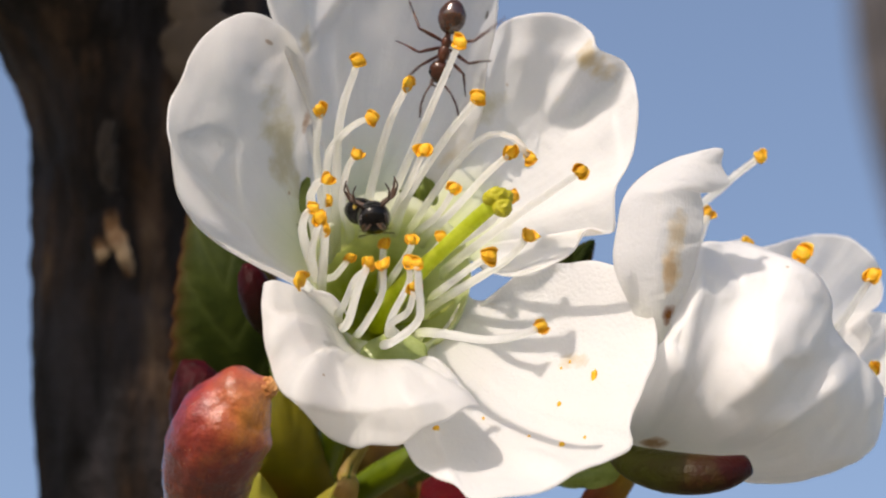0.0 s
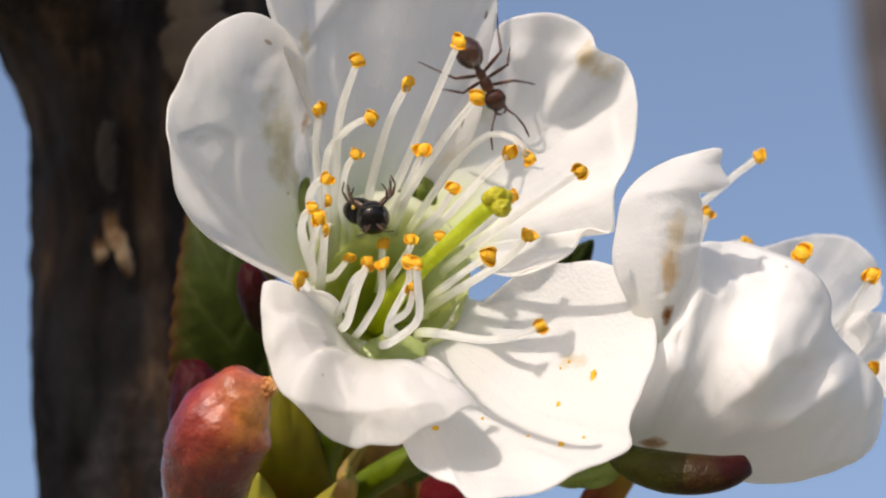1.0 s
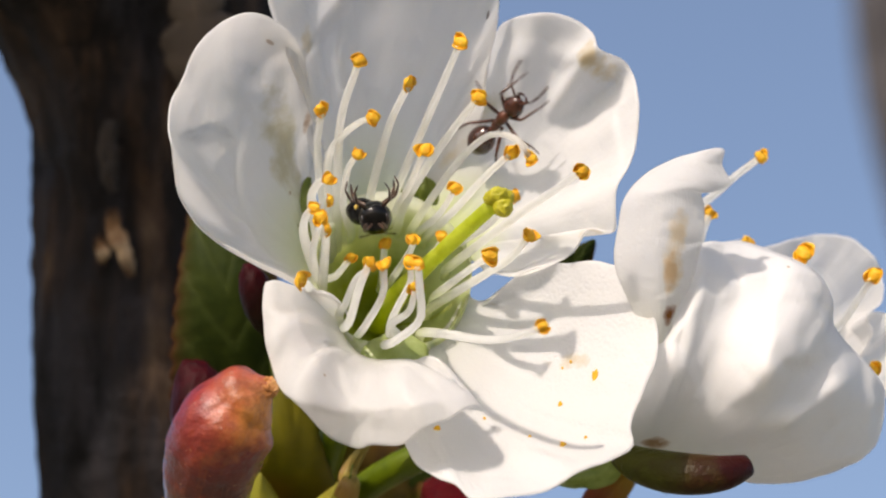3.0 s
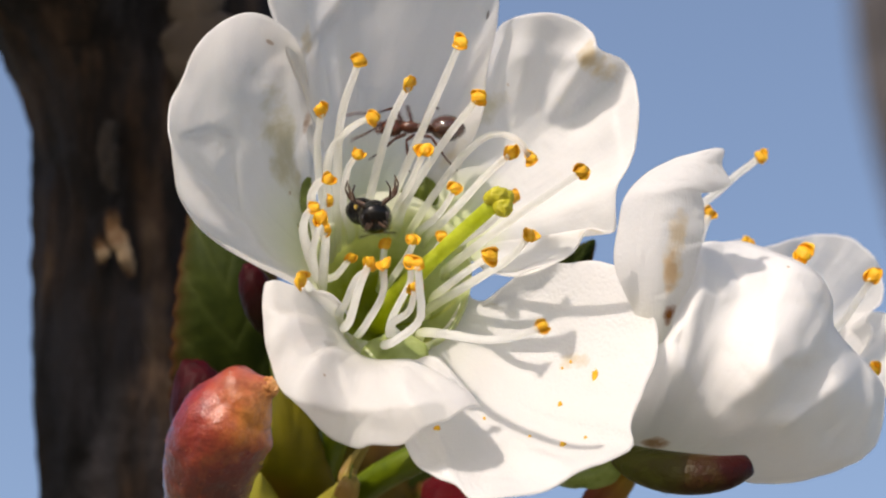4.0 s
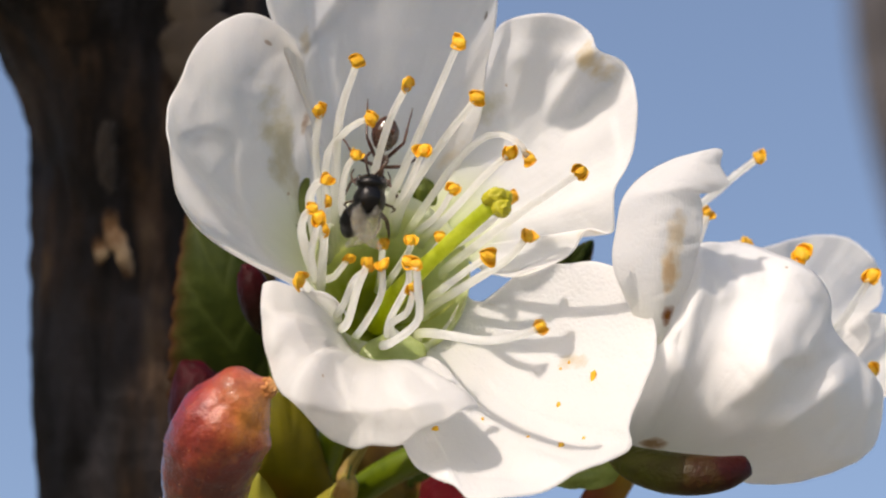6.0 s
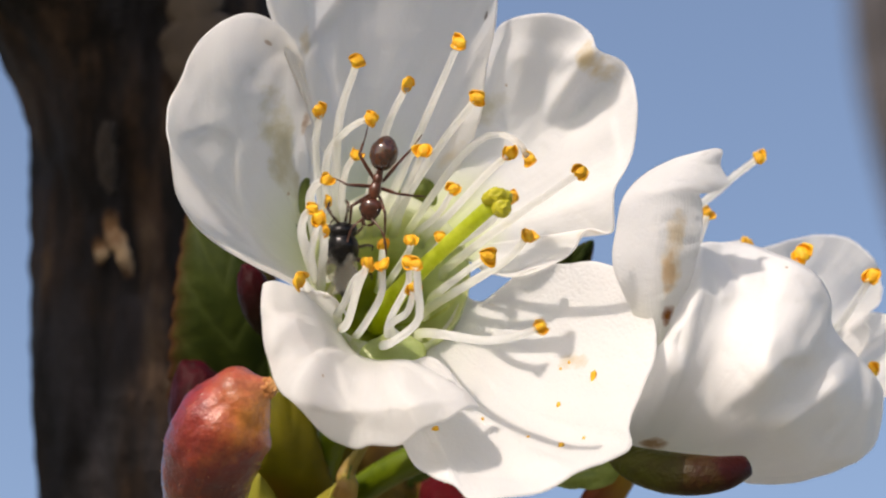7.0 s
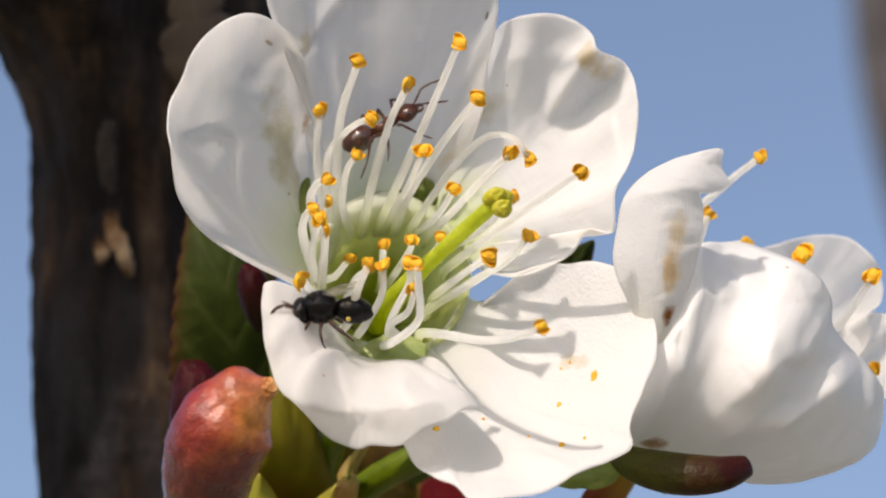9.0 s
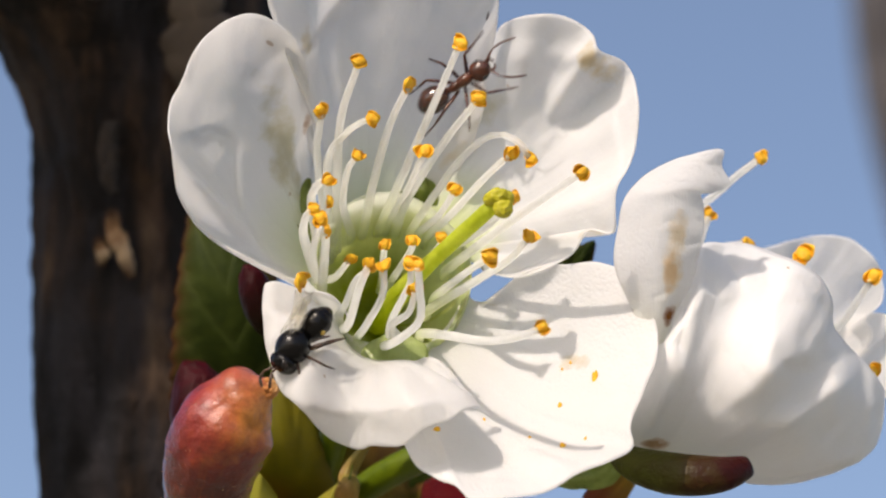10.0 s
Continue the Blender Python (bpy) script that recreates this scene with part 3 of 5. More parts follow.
petal(blossom, [V(-6.37, 3, -2.41), V(-7.32, 4, 0.03), V(-6.90, 5, 2.49)],
      [V(-7.12, 1, -2.23), V(-8.82, 0, -1.41), V(-11.58, -2, 0.42), V(-14.05, -3.5, 2.92), V(-14.69, -4, 5.90), V(-14.03, -3, 8.36), V(-12.94, -2.3, 10.81),
       V(-10.57, -0.8, 12.46), V(-9.16, 1.0, 11.95), V(-8.04, 2.9, 10.38), V(-7.48, 4.3, 8.00), V(-6.87, 6, 6.22), V(-6.78, 6, 3.43)],
      PETAL_LEFT, hollow=1.7, way=(-0.55, 0.8, -0.1), ripple=0.22, waves=2.6, folds=[(0.34, 0.035, -0.8, 0.3), (0.26, 0.05, 0.3, 0.35), (0.43, 0.03, 0.4, 0.5), (0.60, 0.05, 0.9, 0.55), (0.72, 0.05, -0.25, 0.5), (0.2, 0.05, 0.5, 0.4)],
      curl=-0.5, seed=2,
      creases=[([V(-11.52, 0, 6.15), V(-11.16, 0, 5.58), V(-11.22, 0, 4.23), V(-11.07, 0, 2.88), V(-10.77, 0, 1.68), V(-10.02, 0, 0.33), V(-9.12, 0, -0.72), V(-7.62, 0, -1.53)], 0.75, 0.13, 1.0),
               ([V(-14.64, 0, 6.39), V(-13.98, 0, 5.73), V(-13.17, 0, 5.97), V(-12.42, 0, 6.30), V(-11.46, 0, 6.09), V(-10.92, 0, 5.43)], 0.75, 0.13, 1.3),
               ([V(-10.14, 0, 8.28), V(-9.72, 0, 9.78), V(-8.88, 0, 10.53), V(-7.77, 0, 10.71)], 0.3, 1.6, 0.3),
               ([V(-12.72, 0, 11.43), V(-13.02, 0, 10.23), V(-13.17, 0, 9.03), V(-13.98, 0, 8.67)], 0.3, 0.8, 0.15),
               ([V(-9.42, 0, 5.73), V(-8.52, 0, 3.33), V(-7.17, 0, 0.03)], 0.25, 0.8, 0.2)], label="white cupped petal with an olive bruise")
petal(blossom, [V(-5.99, 5.5, 1.57), V(-4.16, 6.5, 2.98), V(-2.14, 6.5, 2.98)],
      [V(-7.40, 6.0, 5.61), V(-7.83, 4.6, 8.95), V(-8.33, 3.3, 10.71), V(-9.26, 1.7, 12.74), V(-9.12, 0.8, 15.10), V(-6.71, 0.3, 16.86), V(-2.82, 0.5, 17.17), V(0.48, 1.2, 16.33),
       V(2.72, 2.0, 14.59), V(2.91, 2.6, 12.19), V(2.38, 3.7, 9.82), V(2.03, 4.9, 7.41), V(0.87, 6, 4.36), V(-0.43, 6.8, 2.98)],
      PETAL_TOP, hollow=0.5, way=(0, 0.9, 0.3), ripple=0.35, waves=2.2, folds=[(0.25, 0.03, -1.3, 0.35), (0.335, 0.03, 0.9, 0.4), (0.46, 0.05, -0.5, 0.4), (0.8, 0.05, 0.5, 0.5)], seed=5,
      creases=[([V(-8.82, 0, 9.63), V(-7.62, 0, 10.59), V(-6.84, 0, 11.67), V(-5.52, 0, 13.23), V(-4.32, 0, 15.03)], 0.7, 0.9, 0.25),
               ([V(-4.92, 0, 3.63), V(-5.22, 0, 6.63), V(-5.82, 0, 9.63), V(-5.52, 0, 12.63)], 0.3, 0.3, 0.9)],
      label="upright white petal in its own shade")
petal(blossom, [V(-1.43, 6.5, 2.14), V(0.49, 5.5, 0.96), V(1.41, 4.5, -0.58)],
      [V(-0.69, 6.8, 3.77), V(0.19, 6.1, 6.27), V(1.93, 5.2, 8.74), V(2.60, 4.5, 11.17), V(3.56, 3.9, 12.37), V(6.28, 3.2, 12.60), V(8.04, 2.8, 11.60), V(8.52, 2.8, 10.68), V(9.83, 2.2, 9.98), V(10.40, 1.5, 7.89),
       V(10.13, 1, 5.01), V(9.27, 0.6, 3.04), V(9.09, 0.6, 0.93), V(7.72, 1, 1.06), V(6.83, 1.5, -0.27), V(4.43, 2.2, -1.43), V(2.32, 3.5, -1.25)],
      PETAL_RIGHT, hollow=1.0, way=(0.2, 0.95, -0.05), ripple=0.3, waves=3.1, folds=[(0.45, 0.025, -1.3, 0.62), (0.51, 0.035, 0.8, 0.55), (0.33, 0.05, -0.5, 0.5)], curl=-0.3, seed=7,
      creases=[([V(6.24, 0, 9.57), V(7.02, 0, 10.29), V(7.83, 0, 10.35), V(8.52, 0, 9.87)], 0.6, 0.9, 0.2),
               ([V(9.48, 0, 8.73), V(9.03, 0, 7.23), V(9.42, 0, 4.83), V(8.88, 0, 2.43)], 0.35, 0.2, 0.8),
               ([V(4.38, 0, 11.43), V(4.23, 0, 9.33), V(3.48, 0, 6.63)], 0.3, 0.9, 0.3)],
      label="white petal with a creased cream tip")
sunny = petal(blossom, [V(1.28, 3.2, -2.26), V(-0.18, 1.7, -4.45), V(-2.52, 0.3, -6.22)],
      [V(2.01, 2.5, -2.70), V(3.97, 2, -1.42), V(6.53, 1.5, -0.76), V(8.60, 0.4, -0.60), V(10.33, -1, -1.46), V(11.16, -3.1, -4.10), V(10.55, -5, -6.98), V(9.48, -7, -8.70),
       V(9.49, -8, -9.69), V(7.30, -9.5, -11.09), V(3.00, -11, -12.53), V(1.44, -11, -12.41), V(0.60, -9.8, -11.64), V(-0.98, -8, -10.90), V(-2.21, -5.8, -9.43), V(-2.77, -3.6, -7.62)],
      PETAL_LOW, hollow=1.7, way=(0.1, 0.35, -0.9), ripple=0.22, waves=3.4, folds=[(0.62, 0.03, -0.35, 0.5)], curl=0.2, seed=9,
      label="broad white petal in full sun, dusted with pollen")
petal(blossom, [V(-5.33, 1.7, -4.21), V(-4.34, 0.8, -5.63), V(-1.38, 0.2, -6.22)],
      [V(-5.10, -1, -3.19), V(-5.92, -1.5, -2.41), V(-7.24, -2, -1.99), V(-8.65, -2.5, -1.75), V(-9.39, -3, -1.39), V(-9.46, -4, -2.91), V(-9.09, -5.5, -5.22), V(-8.12, -7, -7.34),
       V(-5.66, -7.3, -9.12), V(-2.98, -8.4, -9.72), V(-1.11, -9.2, -9.11), V(0.89, -8.8, -8.10), V(1.76, -7.5, -7.52), V(0.76, -4, -6.84), V(-0.57, -1.5, -6.52)],
      PETAL, hollow=-1.9, way=(0.1, 0.75, -0.6), ripple=0.2, waves=3.3, folds=[(0.30, 0.04, -0.6, 0.1), (0.43, 0.025, -0.8, 0.2), (0.52, 0.04, 0.5, 0.3), (0.66, 0.03, -0.35, 0.4), (0.80, 0.04, 0.9, 0.1), (0.90, 0.03, -0.5, 0.2)],
      curl=0.5, crumple=0.55, seed=12, crinkle=0.12,
      creases=[([V(-7.92, 0, -2.22), V(-7.47, 0, -4.17), V(-6.27, 0, -6.27), V(-4.62, 0, -8.37)], 0.35, 0.2, 0.9),
               ([V(-5.52, 0, -5.37), V(-4.77, 0, -7.47), V(-3.72, 0, -9.12)], 0.35, 0.7, 0.2),
               ([V(-9.12, 0, -6.87), V(-7.32, 0, -7.77), V(-5.52, 0, -8.31), V(-3.42, 0, -8.13), V(-1.32, 0, -7.77), V(1.38, 0, -7.77)], 1.3, 2.2, 0.9)], label="white petal that curls outwards over the cup")


def sepal(parent, root, tip, width, material, face, bend=0.5, label="", seed=1):
    root, tip = Vector(root), Vector(tip)
    mid = (root + tip) / 2 - Vector(face) * bend
    return leaf(parent, [root, mid, tip], width, material, "sepal", label, 8, seed, face, 0.4, 0.3, 0.0)


for angle, reach, back in ((250, 3.5, 2.0), (330, 4.6, 2.2)):
    root = rim_point(angle, 0.95, 1.0)
    out = rim_point(angle, 2.0, 0) - MOUTH
    sepal(blossom, root, root + out.normalized() * reach - AXIS * back, 1.7, SEPAL_PALE, AXIS, seed=angle)

leaf(blossom, [V(-2.81, -0.5, -4.5), V(-2.63, -1.2, -5.4), V(-2.44, -1.6, -6.3), V(-2.27, -1.7, -7.3)], 1.75, SEPAL_PALE, "cup_lip", "sage green lip of the blossom cup", 8, 64, (0, -0.8, 0.6), 0.1, 0.2, 0.0)
leaf(blossom, [V(-6.38, 3.5, -0.58), V(-7.24, 4.2, 1.26), V(-7.56, 4.6, 2.49), V(-7.34, 5.4, 3.86)], 0.62, SEPAL_DEEP, "sepal", "deep green sepal between petals", 8, 61, (0.3, -1, 0), 0.2, 0.2, 0.0)
leaf(blossom, [V(-1.43, 6.9, 1.27), V(-1.18, 6.5, 2.26), V(-0.99, 6.3, 3.19), V(-0.99, 6.5, 4.25)], 0.75, SEPAL_DEEP, "sepal", "deep green sepal between petals", 8, 62, (0, -1, 0.2), 0.2, 0.2, 0.0)

leaf(blossom, [V(-4.16, 6.6, 0.81), V(-2.98, 6.5, 2.14), V(-2.11, 6.6, 3.35)], 0.9, SEPAL_DEEP, "sepal", "deep green sepal between petals", 8, 63, (0, -1, 0.2), 0.2, 0.2, 0.0)

# pistil
pistil_path = [V(-3.59, 6, -3.99), V(-2.09, 1.5, -2.03), V(0.18, -1.2, 0.15), V(2.59, -3.4, 2.33)]
pistil = sheet("pistil", *tube(pistil_path, lambda t: 0.75 - 0.33 * min(1, t * 1.6), 24, 14), STYLE, blossom, "yellow-green style")


def knobbly(p):
    return p * (1 + 0.22 * noise.noise(p * 2.3 + Vector((4, 1, 7))) + 0.1 * noise.noise(p * 5.5))


stigma = joined(ball(V(2.82, -3.9, 2.79), (0.56, 0.46, 0.46), 18, 24, knobbly), ball(V(3.08, -4, 2.17), (0.52, 0.45, 0.50), 18, 24, knobbly),
                ball(V(2.47, -3.6, 2.65), (0.42, 0.4, 0.40), 14, 18, knobbly), ball(V(3.30, -3.7, 2.68), (0.36, 0.36, 0.44), 14, 18, knobbly))
sheet("stigma", *stigma, STIGMA, pistil, "knobbly two-lobed stigma")


def valve(side, seed, sides=13, rows=13):
    """One burst pollen sac: a curled shell with flaring lips."""
    verts, uvs = [], []
    for layer in (0, 1):
        for i in range(rows):
            t = i / (rows - 1)
            swell = math.sin(math.pi * (0.06 + 0.88 * t)) ** 0.6
            for j in range(sides):
                w = 2 * j / (sides - 1) - 1
                turn = w * (2.05 + 0.35 * noise.noise(Vector((t * 2.2, side, seed))))
                flare = 1 + 0.35 * abs(w) ** 6
                r = (0.29 if layer == 0 else 0.19) * swell * flare * (1 + 0.22 * noise.noise(Vector((t * 3 + seed, w * 1.6, side * 4))))
                y = (t - 0.5) * 0.92 * (1 - 0.12 * w * w)
                verts.append(V(side * 0.20 + side * 0.10 * math.cos(3 * t + seed) + math.sin(turn) * r, y + 0.05 * side, -math.cos(turn) * r + 0.04 * math.sin(5 * t + seed)))
                uvs.append((t, j / (sides - 1)))
    n = rows * sides
    outer = grid_faces(rows, sides)
    faces = outer + [tuple(k + n for k in f[::-1]) for f in outer]
    edge = [j for j in range(sides)] + [i * sides + sides - 1 for i in range(1, rows)] + [(rows - 1) * sides + j for j in range(sides - 2, -1, -1)] + [i * sides for i in range(rows - 2, 0, -1)]
    faces += [(b, a, a + n, b + n) for a, b in zip(edge, edge[1:] + edge[:1])]
    return verts, faces, uvs


def anther_mesh(seed):
    """Two pollen sacs that have burst along a slit, on a short connective."""
    def lumpy(p):
        return p * (1 + 0.2 * noise.noise(p * 2.5 + Vector((seed, 3, 0))))
    v, f, u = joined(valve(-1, seed), valve(1, seed + 0.5), ball((0, -0.02, -0.06), (0.36, 0.42, 0.24), 12, 16, lumpy))
    mesh = bpy.data.meshes.new("anther")
    mesh.from_pydata([tuple(x * MM) for x in v], [], f)
    mesh.materials.append(POLLEN)
    mesh.polygons.foreach_set("use_smooth", [True] * len(mesh.polygons))
    return mesh


ANTHERS = [anther_mesh(k) for k in range(6)]
stamen_rng = random.Random(4)


def stamen(parent, path, size=1.0, thick=0.25, kink=False):
    neck = (path[-1] - path[-2]).normalized() * 0.16 * size
    ob = sheet("stamen", *tube([*path[:-1], path[-1] - neck], lambda t: thick * (1.12 - 0.36 * t), 18, 9, 0.8), FILAMENT, parent)
    tip = path[-1]
    head = new("anther", ANTHERS[stamen_rng.randrange(6)])
    head.parent = ob
    turn = Euler((radians(90 + stamen_rng.uniform(-50, 40)), stamen_rng.uniform(-3, 3), stamen_rng.uniform(-0.7, 0.7)))
    s = 0.9 * size * stamen_rng.uniform(0.92, 1.08)
    head.matrix_local = Matrix.LocRotScale(Vector(tip) * MM, turn, (s, s, s))
    return ob


def rooted(angle, tip, mids, size=1.0, thick=0.25, share=0.89, deep=1.2):
    root = rim_point(angle, share, deep)
    return stamen(blossom, [root - AXIS * 0.8, root, *mids, tip], size, thick)


rooted(140, V(-4.46, -1.5, 9.94), [V(-5.53, 0.5, 6.50)], 1.05, 0.28)
rooted(150, V(-6.58, 2, 7.43), [V(-6.83, 3, 4.91)], 0.9)
rooted(146, V(-3.76, -1, 6.92), [V(-6.24, 2, 4.58), V(-5.38, 0.5, 6.05), V(-4.43, -0.6, 6.73)], 0.9, 0.26)
rooted(112, V(-1.82, -1, 8.74), [V(-3.76, 2, 3.67), V(-2.82, 0.3, 6.79)], 0.92, 0.28)
rooted(98, V(0.86, -2.8, 10.82), [V(-1.94, 1.5, 4.57), V(-0.42, -1, 7.94)], 1.0, 0.28)
rooted(124, V(-4.56, 0, 5.04), [V(-5.40, 2, 2.46), V(-5.11, 0.5, 4.24)], 0.92)
rooted(84, V(1.85, -0.8, 8.01), [V(-1.94, 2, 2.76), V(0.03, 0.5, 5.74)], 1.0, 0.3)
rooted(92, V(-1.01, -1, 5.25), [V(-1.87, 1, 3.35)], 0.95)
rooted(58, V(3.58, -1, 5.10), [V(0.48, 1.6, 2.00), V(2.22, 0.4, 3.88)], 1.0, 0.28)
rooted(72, V(4.59, -1.2, 4.77), [V(-0.42, 2, 3.06), V(0.93, 0.8, 4.85), V(2.51, -0.4, 6.08), V(3.91, -1, 5.76)], 0.85, 0.26)
rooted(66, V(0.63, -1.2, 3.22), [V(-0.27, 0.8, 1.84)], 0.9)
rooted(20, V(7.16, -5, 4.03), [V(3.46, -1, 1.46), V(5.63, -3.5, 2.97)], 1.05, 0.3, 0.78, 0.8)
rooted(38, V(3.77, 0.8, 2.83), [V(2.30, 1.8, 1.24)], 0.85)
rooted(-30, V(4.57, -1, 0.75), [V(1.99, 0.6, -1.47), V(3.47, -0.4, -0.51)], 1.0, 0.3, 0.58, 1.2)
rooted(-8, V(2.42, -3.4, -0.35), [V(1.22, -1.6, -1.16)], 1.05, 0.28, 0.6, 1.2)
rooted(-62, V(4.92, -10, -3.90), [V(0.18, -3.5, -4.45), V(2.20, -6.5, -4.67), V(3.89, -9, -4.37)], 0.95, 0.28, 0.82, 0.5)
rooted(-72, V(-1.46, -5, -2.02), [V(-2.78, -2.5, -4.06), V(-1.82, -4, -3.26)], 0.85, 0.28)
rooted(-98, V(-1.33, -7.6, -0.75), [V(-2.46, -4.5, -4.72), V(-1.22, -6.6, -3.59), V(-1.24, -7.3, -1.99)], 0.8, 0.3)
rooted(-88, V(-1.79, -4.6, -0.64), [V(-2.79, -2, -3.83), V(-1.76, -4, -1.73)], 0.9, 0.26)
rooted(-118, V(-3.09, -5.4, -0.76), [V(-4.02, -2.6, -3.88), V(-3.17, -4.4, -2.32)], 0.85, 0.27)
rooted(-132, V(-3.84, -5.6, -0.73), [V(-4.97, -2.6, -3.82), V(-4.40, -4.4, -2.02)], 0.95, 0.3)
rooted(-145, V(-3.77, -5, -0.96), [V(-5.31, -1, -3.10), V(-4.61, -3, -1.59)], 0.7, 0.25)
rooted(178, V(-4.95, 0, -0.48), [V(-5.88, 2, -1.49)], 0.75)
rooted(96, V(-3.13, 0.5, 0.30), [V(-3.22, 2.2, -0.25)], 0.8, 0.25, 0.3, 3.2)
rooted(78, V(-1.67, -1, 0.54), [V(-1.80, 1.2, -0.1)], 0.9, 0.25, 0.3, 3.2)
rooted(50, V(-0.12, -1, 0.66), [V(-0.35, 1.2, 0.05)], 0.85, 0.25, 0.3, 3.0)
rooted(165, V(-6.06, -2, 3.68), [V(-7.09, 2, 2.46), V(-6.63, -1, 3.49)], 0.85, 0.3)
rooted(160, V(-6.09, 0, 2.58), [V(-6.43, 2, 1.55)], 0.9)
rooted(186, V(-6.76, -4, 2.14), [V(-7.41, 0, 0.63), V(-7.21, -3, 1.74)], 0.8, 0.3)
rooted(190, V(-6.37, -5, 1.61), [V(-6.92, -1, -0.27)], 0.9, 0.25)
rooted(194, V(-6.11, -3, 1.03), [V(-6.36, 0, -0.87)], 0.75, 0.3)
rooted(206, V(-7.33, -5, -1.55), [V(-7.10, -2, -1.99)], 1.0, 0.25)

def on_petal(ob, near):
    """The place on a petal's skin nearest to a plan place, seen from the front."""
    goal = near.x / (1 + near.y / REACH), near.z / (1 + near.y / REACH)
    best = min(ob.data.vertices, key=lambda v: (v.co.x / MM / (1 + v.co.y / MM / REACH) - goal[0]) ** 2 + (v.co.z / MM / (1 + v.co.y / MM / REACH) - goal[1]) ** 2)
    return best.co / MM + best.normal * (0.06 if best.normal.y < 0 else -0.06)


for near, long, wide in ((V(7.86, -5, -6.63), 0.42, 0.16), (V(5.99, -6, -8.11), 0.16, 0.12), (V(6.00, -9, -9.89), 0.2, 0.16), (V(-0.31, -9, -9.18), 0.2, 0.17), (V(7.15, -9, -9.64), 0.1, 0.08),
                         (V(4.37, -8, -9.60), 0.08, 0.08), (V(2.12, -6, -8.78), 0.1, 0.07), (V(6.64, -4, -5.85), 0.1, 0.07), (V(6.11, -4, -6.20), 0.08, 0.06)):
    spot = on_petal(sunny, near)
    crumb = thing("pollen_crumb", "tiny orange crumb of pollen on a white petal", "pollen", "pollen crumbs", spot)
    sheet("crumb", *ball((0, 0, 0), (wide, 0.1, long), 8, 10, lambda p: p * (1 + 0.4 * noise.noise(p * 1.7 + spot))), POLLEN, crumb)

# ---- second blossom, seen from behind ----
second = thing("cherry_blossom", "white cherry blossom turned away, with a withered torn petal", "flower")
petal(second, [V(15.58, 5, -12.28), V(12.51, 2.8, -11.17), V(9.06, 0.6, -10.26)],
      [V(17.36, 6, -12.65), V(20.60, 6, -12.50), V(23.75, 6, -11.10), V(24.25, 5, -8.10), V(23.15, 4, -6.40), V(21.25, 2, -4.52), V(20.98, 1.5, -2.69), V(19.83, 1.5, -1.18), V(17.09, 3, 0.03),
       V(15.37, 2.4, 0.28), V(13.89, 0.8, 0.03), V(12.34, 0.2, -2.07), V(10.38, 0.0, -4.77), V(9.34, 0.2, -7.78)],
      PETAL_BACK, hollow=-4.2, way=(-0.1, 0.95, 0.12), ripple=0.16, waves=2.7, folds=[(0.455, 0.06, 0.7, 0.4), (0.37, 0.07, -0.35, 0.45), (0.55, 0.07, -0.35, 0.4)], curl=0.9, crumple=0.6, seed=21, nv=130, crinkle=0.16,
      creases=[([V(14.34, 0, -0.42), V(13.38, 0, -2.97), V(11.88, 0, -4.95), V(13.44, 0, -7.77), V(13.98, 0, -9.57)], 0.35, 0.4, 1.6),
               ([V(19.08, 0, -0.42), V(18.60, 0, -1.17), V(17.49, 0, -3.39), V(16.92, 0, -6.12), V(15.18, 0, -8.37)], 0.65, 0.8, 2.2),
               ([V(21.48, 0, -4.77), V(20.82, 0, -5.28), V(19.26, 0, -5.67), V(17.70, 0, -5.79), V(16.71, 0, -7.29), V(14.16, 0, -8.49)], 0.6, 0.4, 1.8),
               ([V(22.68, 0, -6.57), V(20.58, 0, -7.47), V(18.48, 0, -8.97), V(16.68, 0, -10.77)], 0.4, 1.0, 0.4),
               ([V(15.18, 0, 0.03), V(15.78, 0, -0.87), V(16.38, 0, -2.37)], 0.35, 0.8, 0.2)],
      label="large white petal bulging outwards")
petal(second, [V(10.95, -1.5, -5.18), V(10.00, -1.5, -3.24), V(9.02, -1.42, -0.86), V(9.22, -1.12, 1.22), V(9.58, -1.0, 2.72), V(10.65, -0.6, 3.92), V(12.16, -0.3, 4.73), V(13.22, -0.2, 5.04)],
      [V(11.73, -1.54, -4.73), V(12.26, -1.61, -3.18), V(13.04, -1.54, -1.76), V(13.46, -1.4, -0.27), V(13.71, -1.19, 1.22), V(13.70, -0.98, 2.36), V(13.60, -1.2, 2.95),
       V(14.26, -1.1, 3.04), V(15.05, -0.9, 3.34), V(15.18, -0.8, 3.64), V(14.83, -0.7, 4.27), V(14.74, -0.6, 4.70), V(14.84, -0.5, 5.24), V(14.55, -0.4, 5.36)],
      PETAL_TORN, hollow=-1.1, way=(-0.25, 1, -0.15), ripple=0.0, crumple=0.2, seed=23, jag=0.05, nu=48, nv=220, sideways=True,
      label="narrow torn white petal with brown withered patch")
petal(second, [V(17.41, 12, -5.71), V(19.09, 13, -6.70), V(21.02, 13, -8.30)],
      [V(17.26, 14, -0.29), V(19.19, 14, 0.35), V(21.44, 14, 0.84), V(23.26, 13, 0.51), V(24.61, 12, -1.08), V(24.62, 11, -2.82), V(23.67, 11, -3.78), V(23.98, 11, -5.04), V(22.19, 12, -7.62)],
      PETAL, hollow=2.0, way=(0, 1, 0), ripple=0.4, waves=2.8, seed=26, label="white petal behind the bulging one")
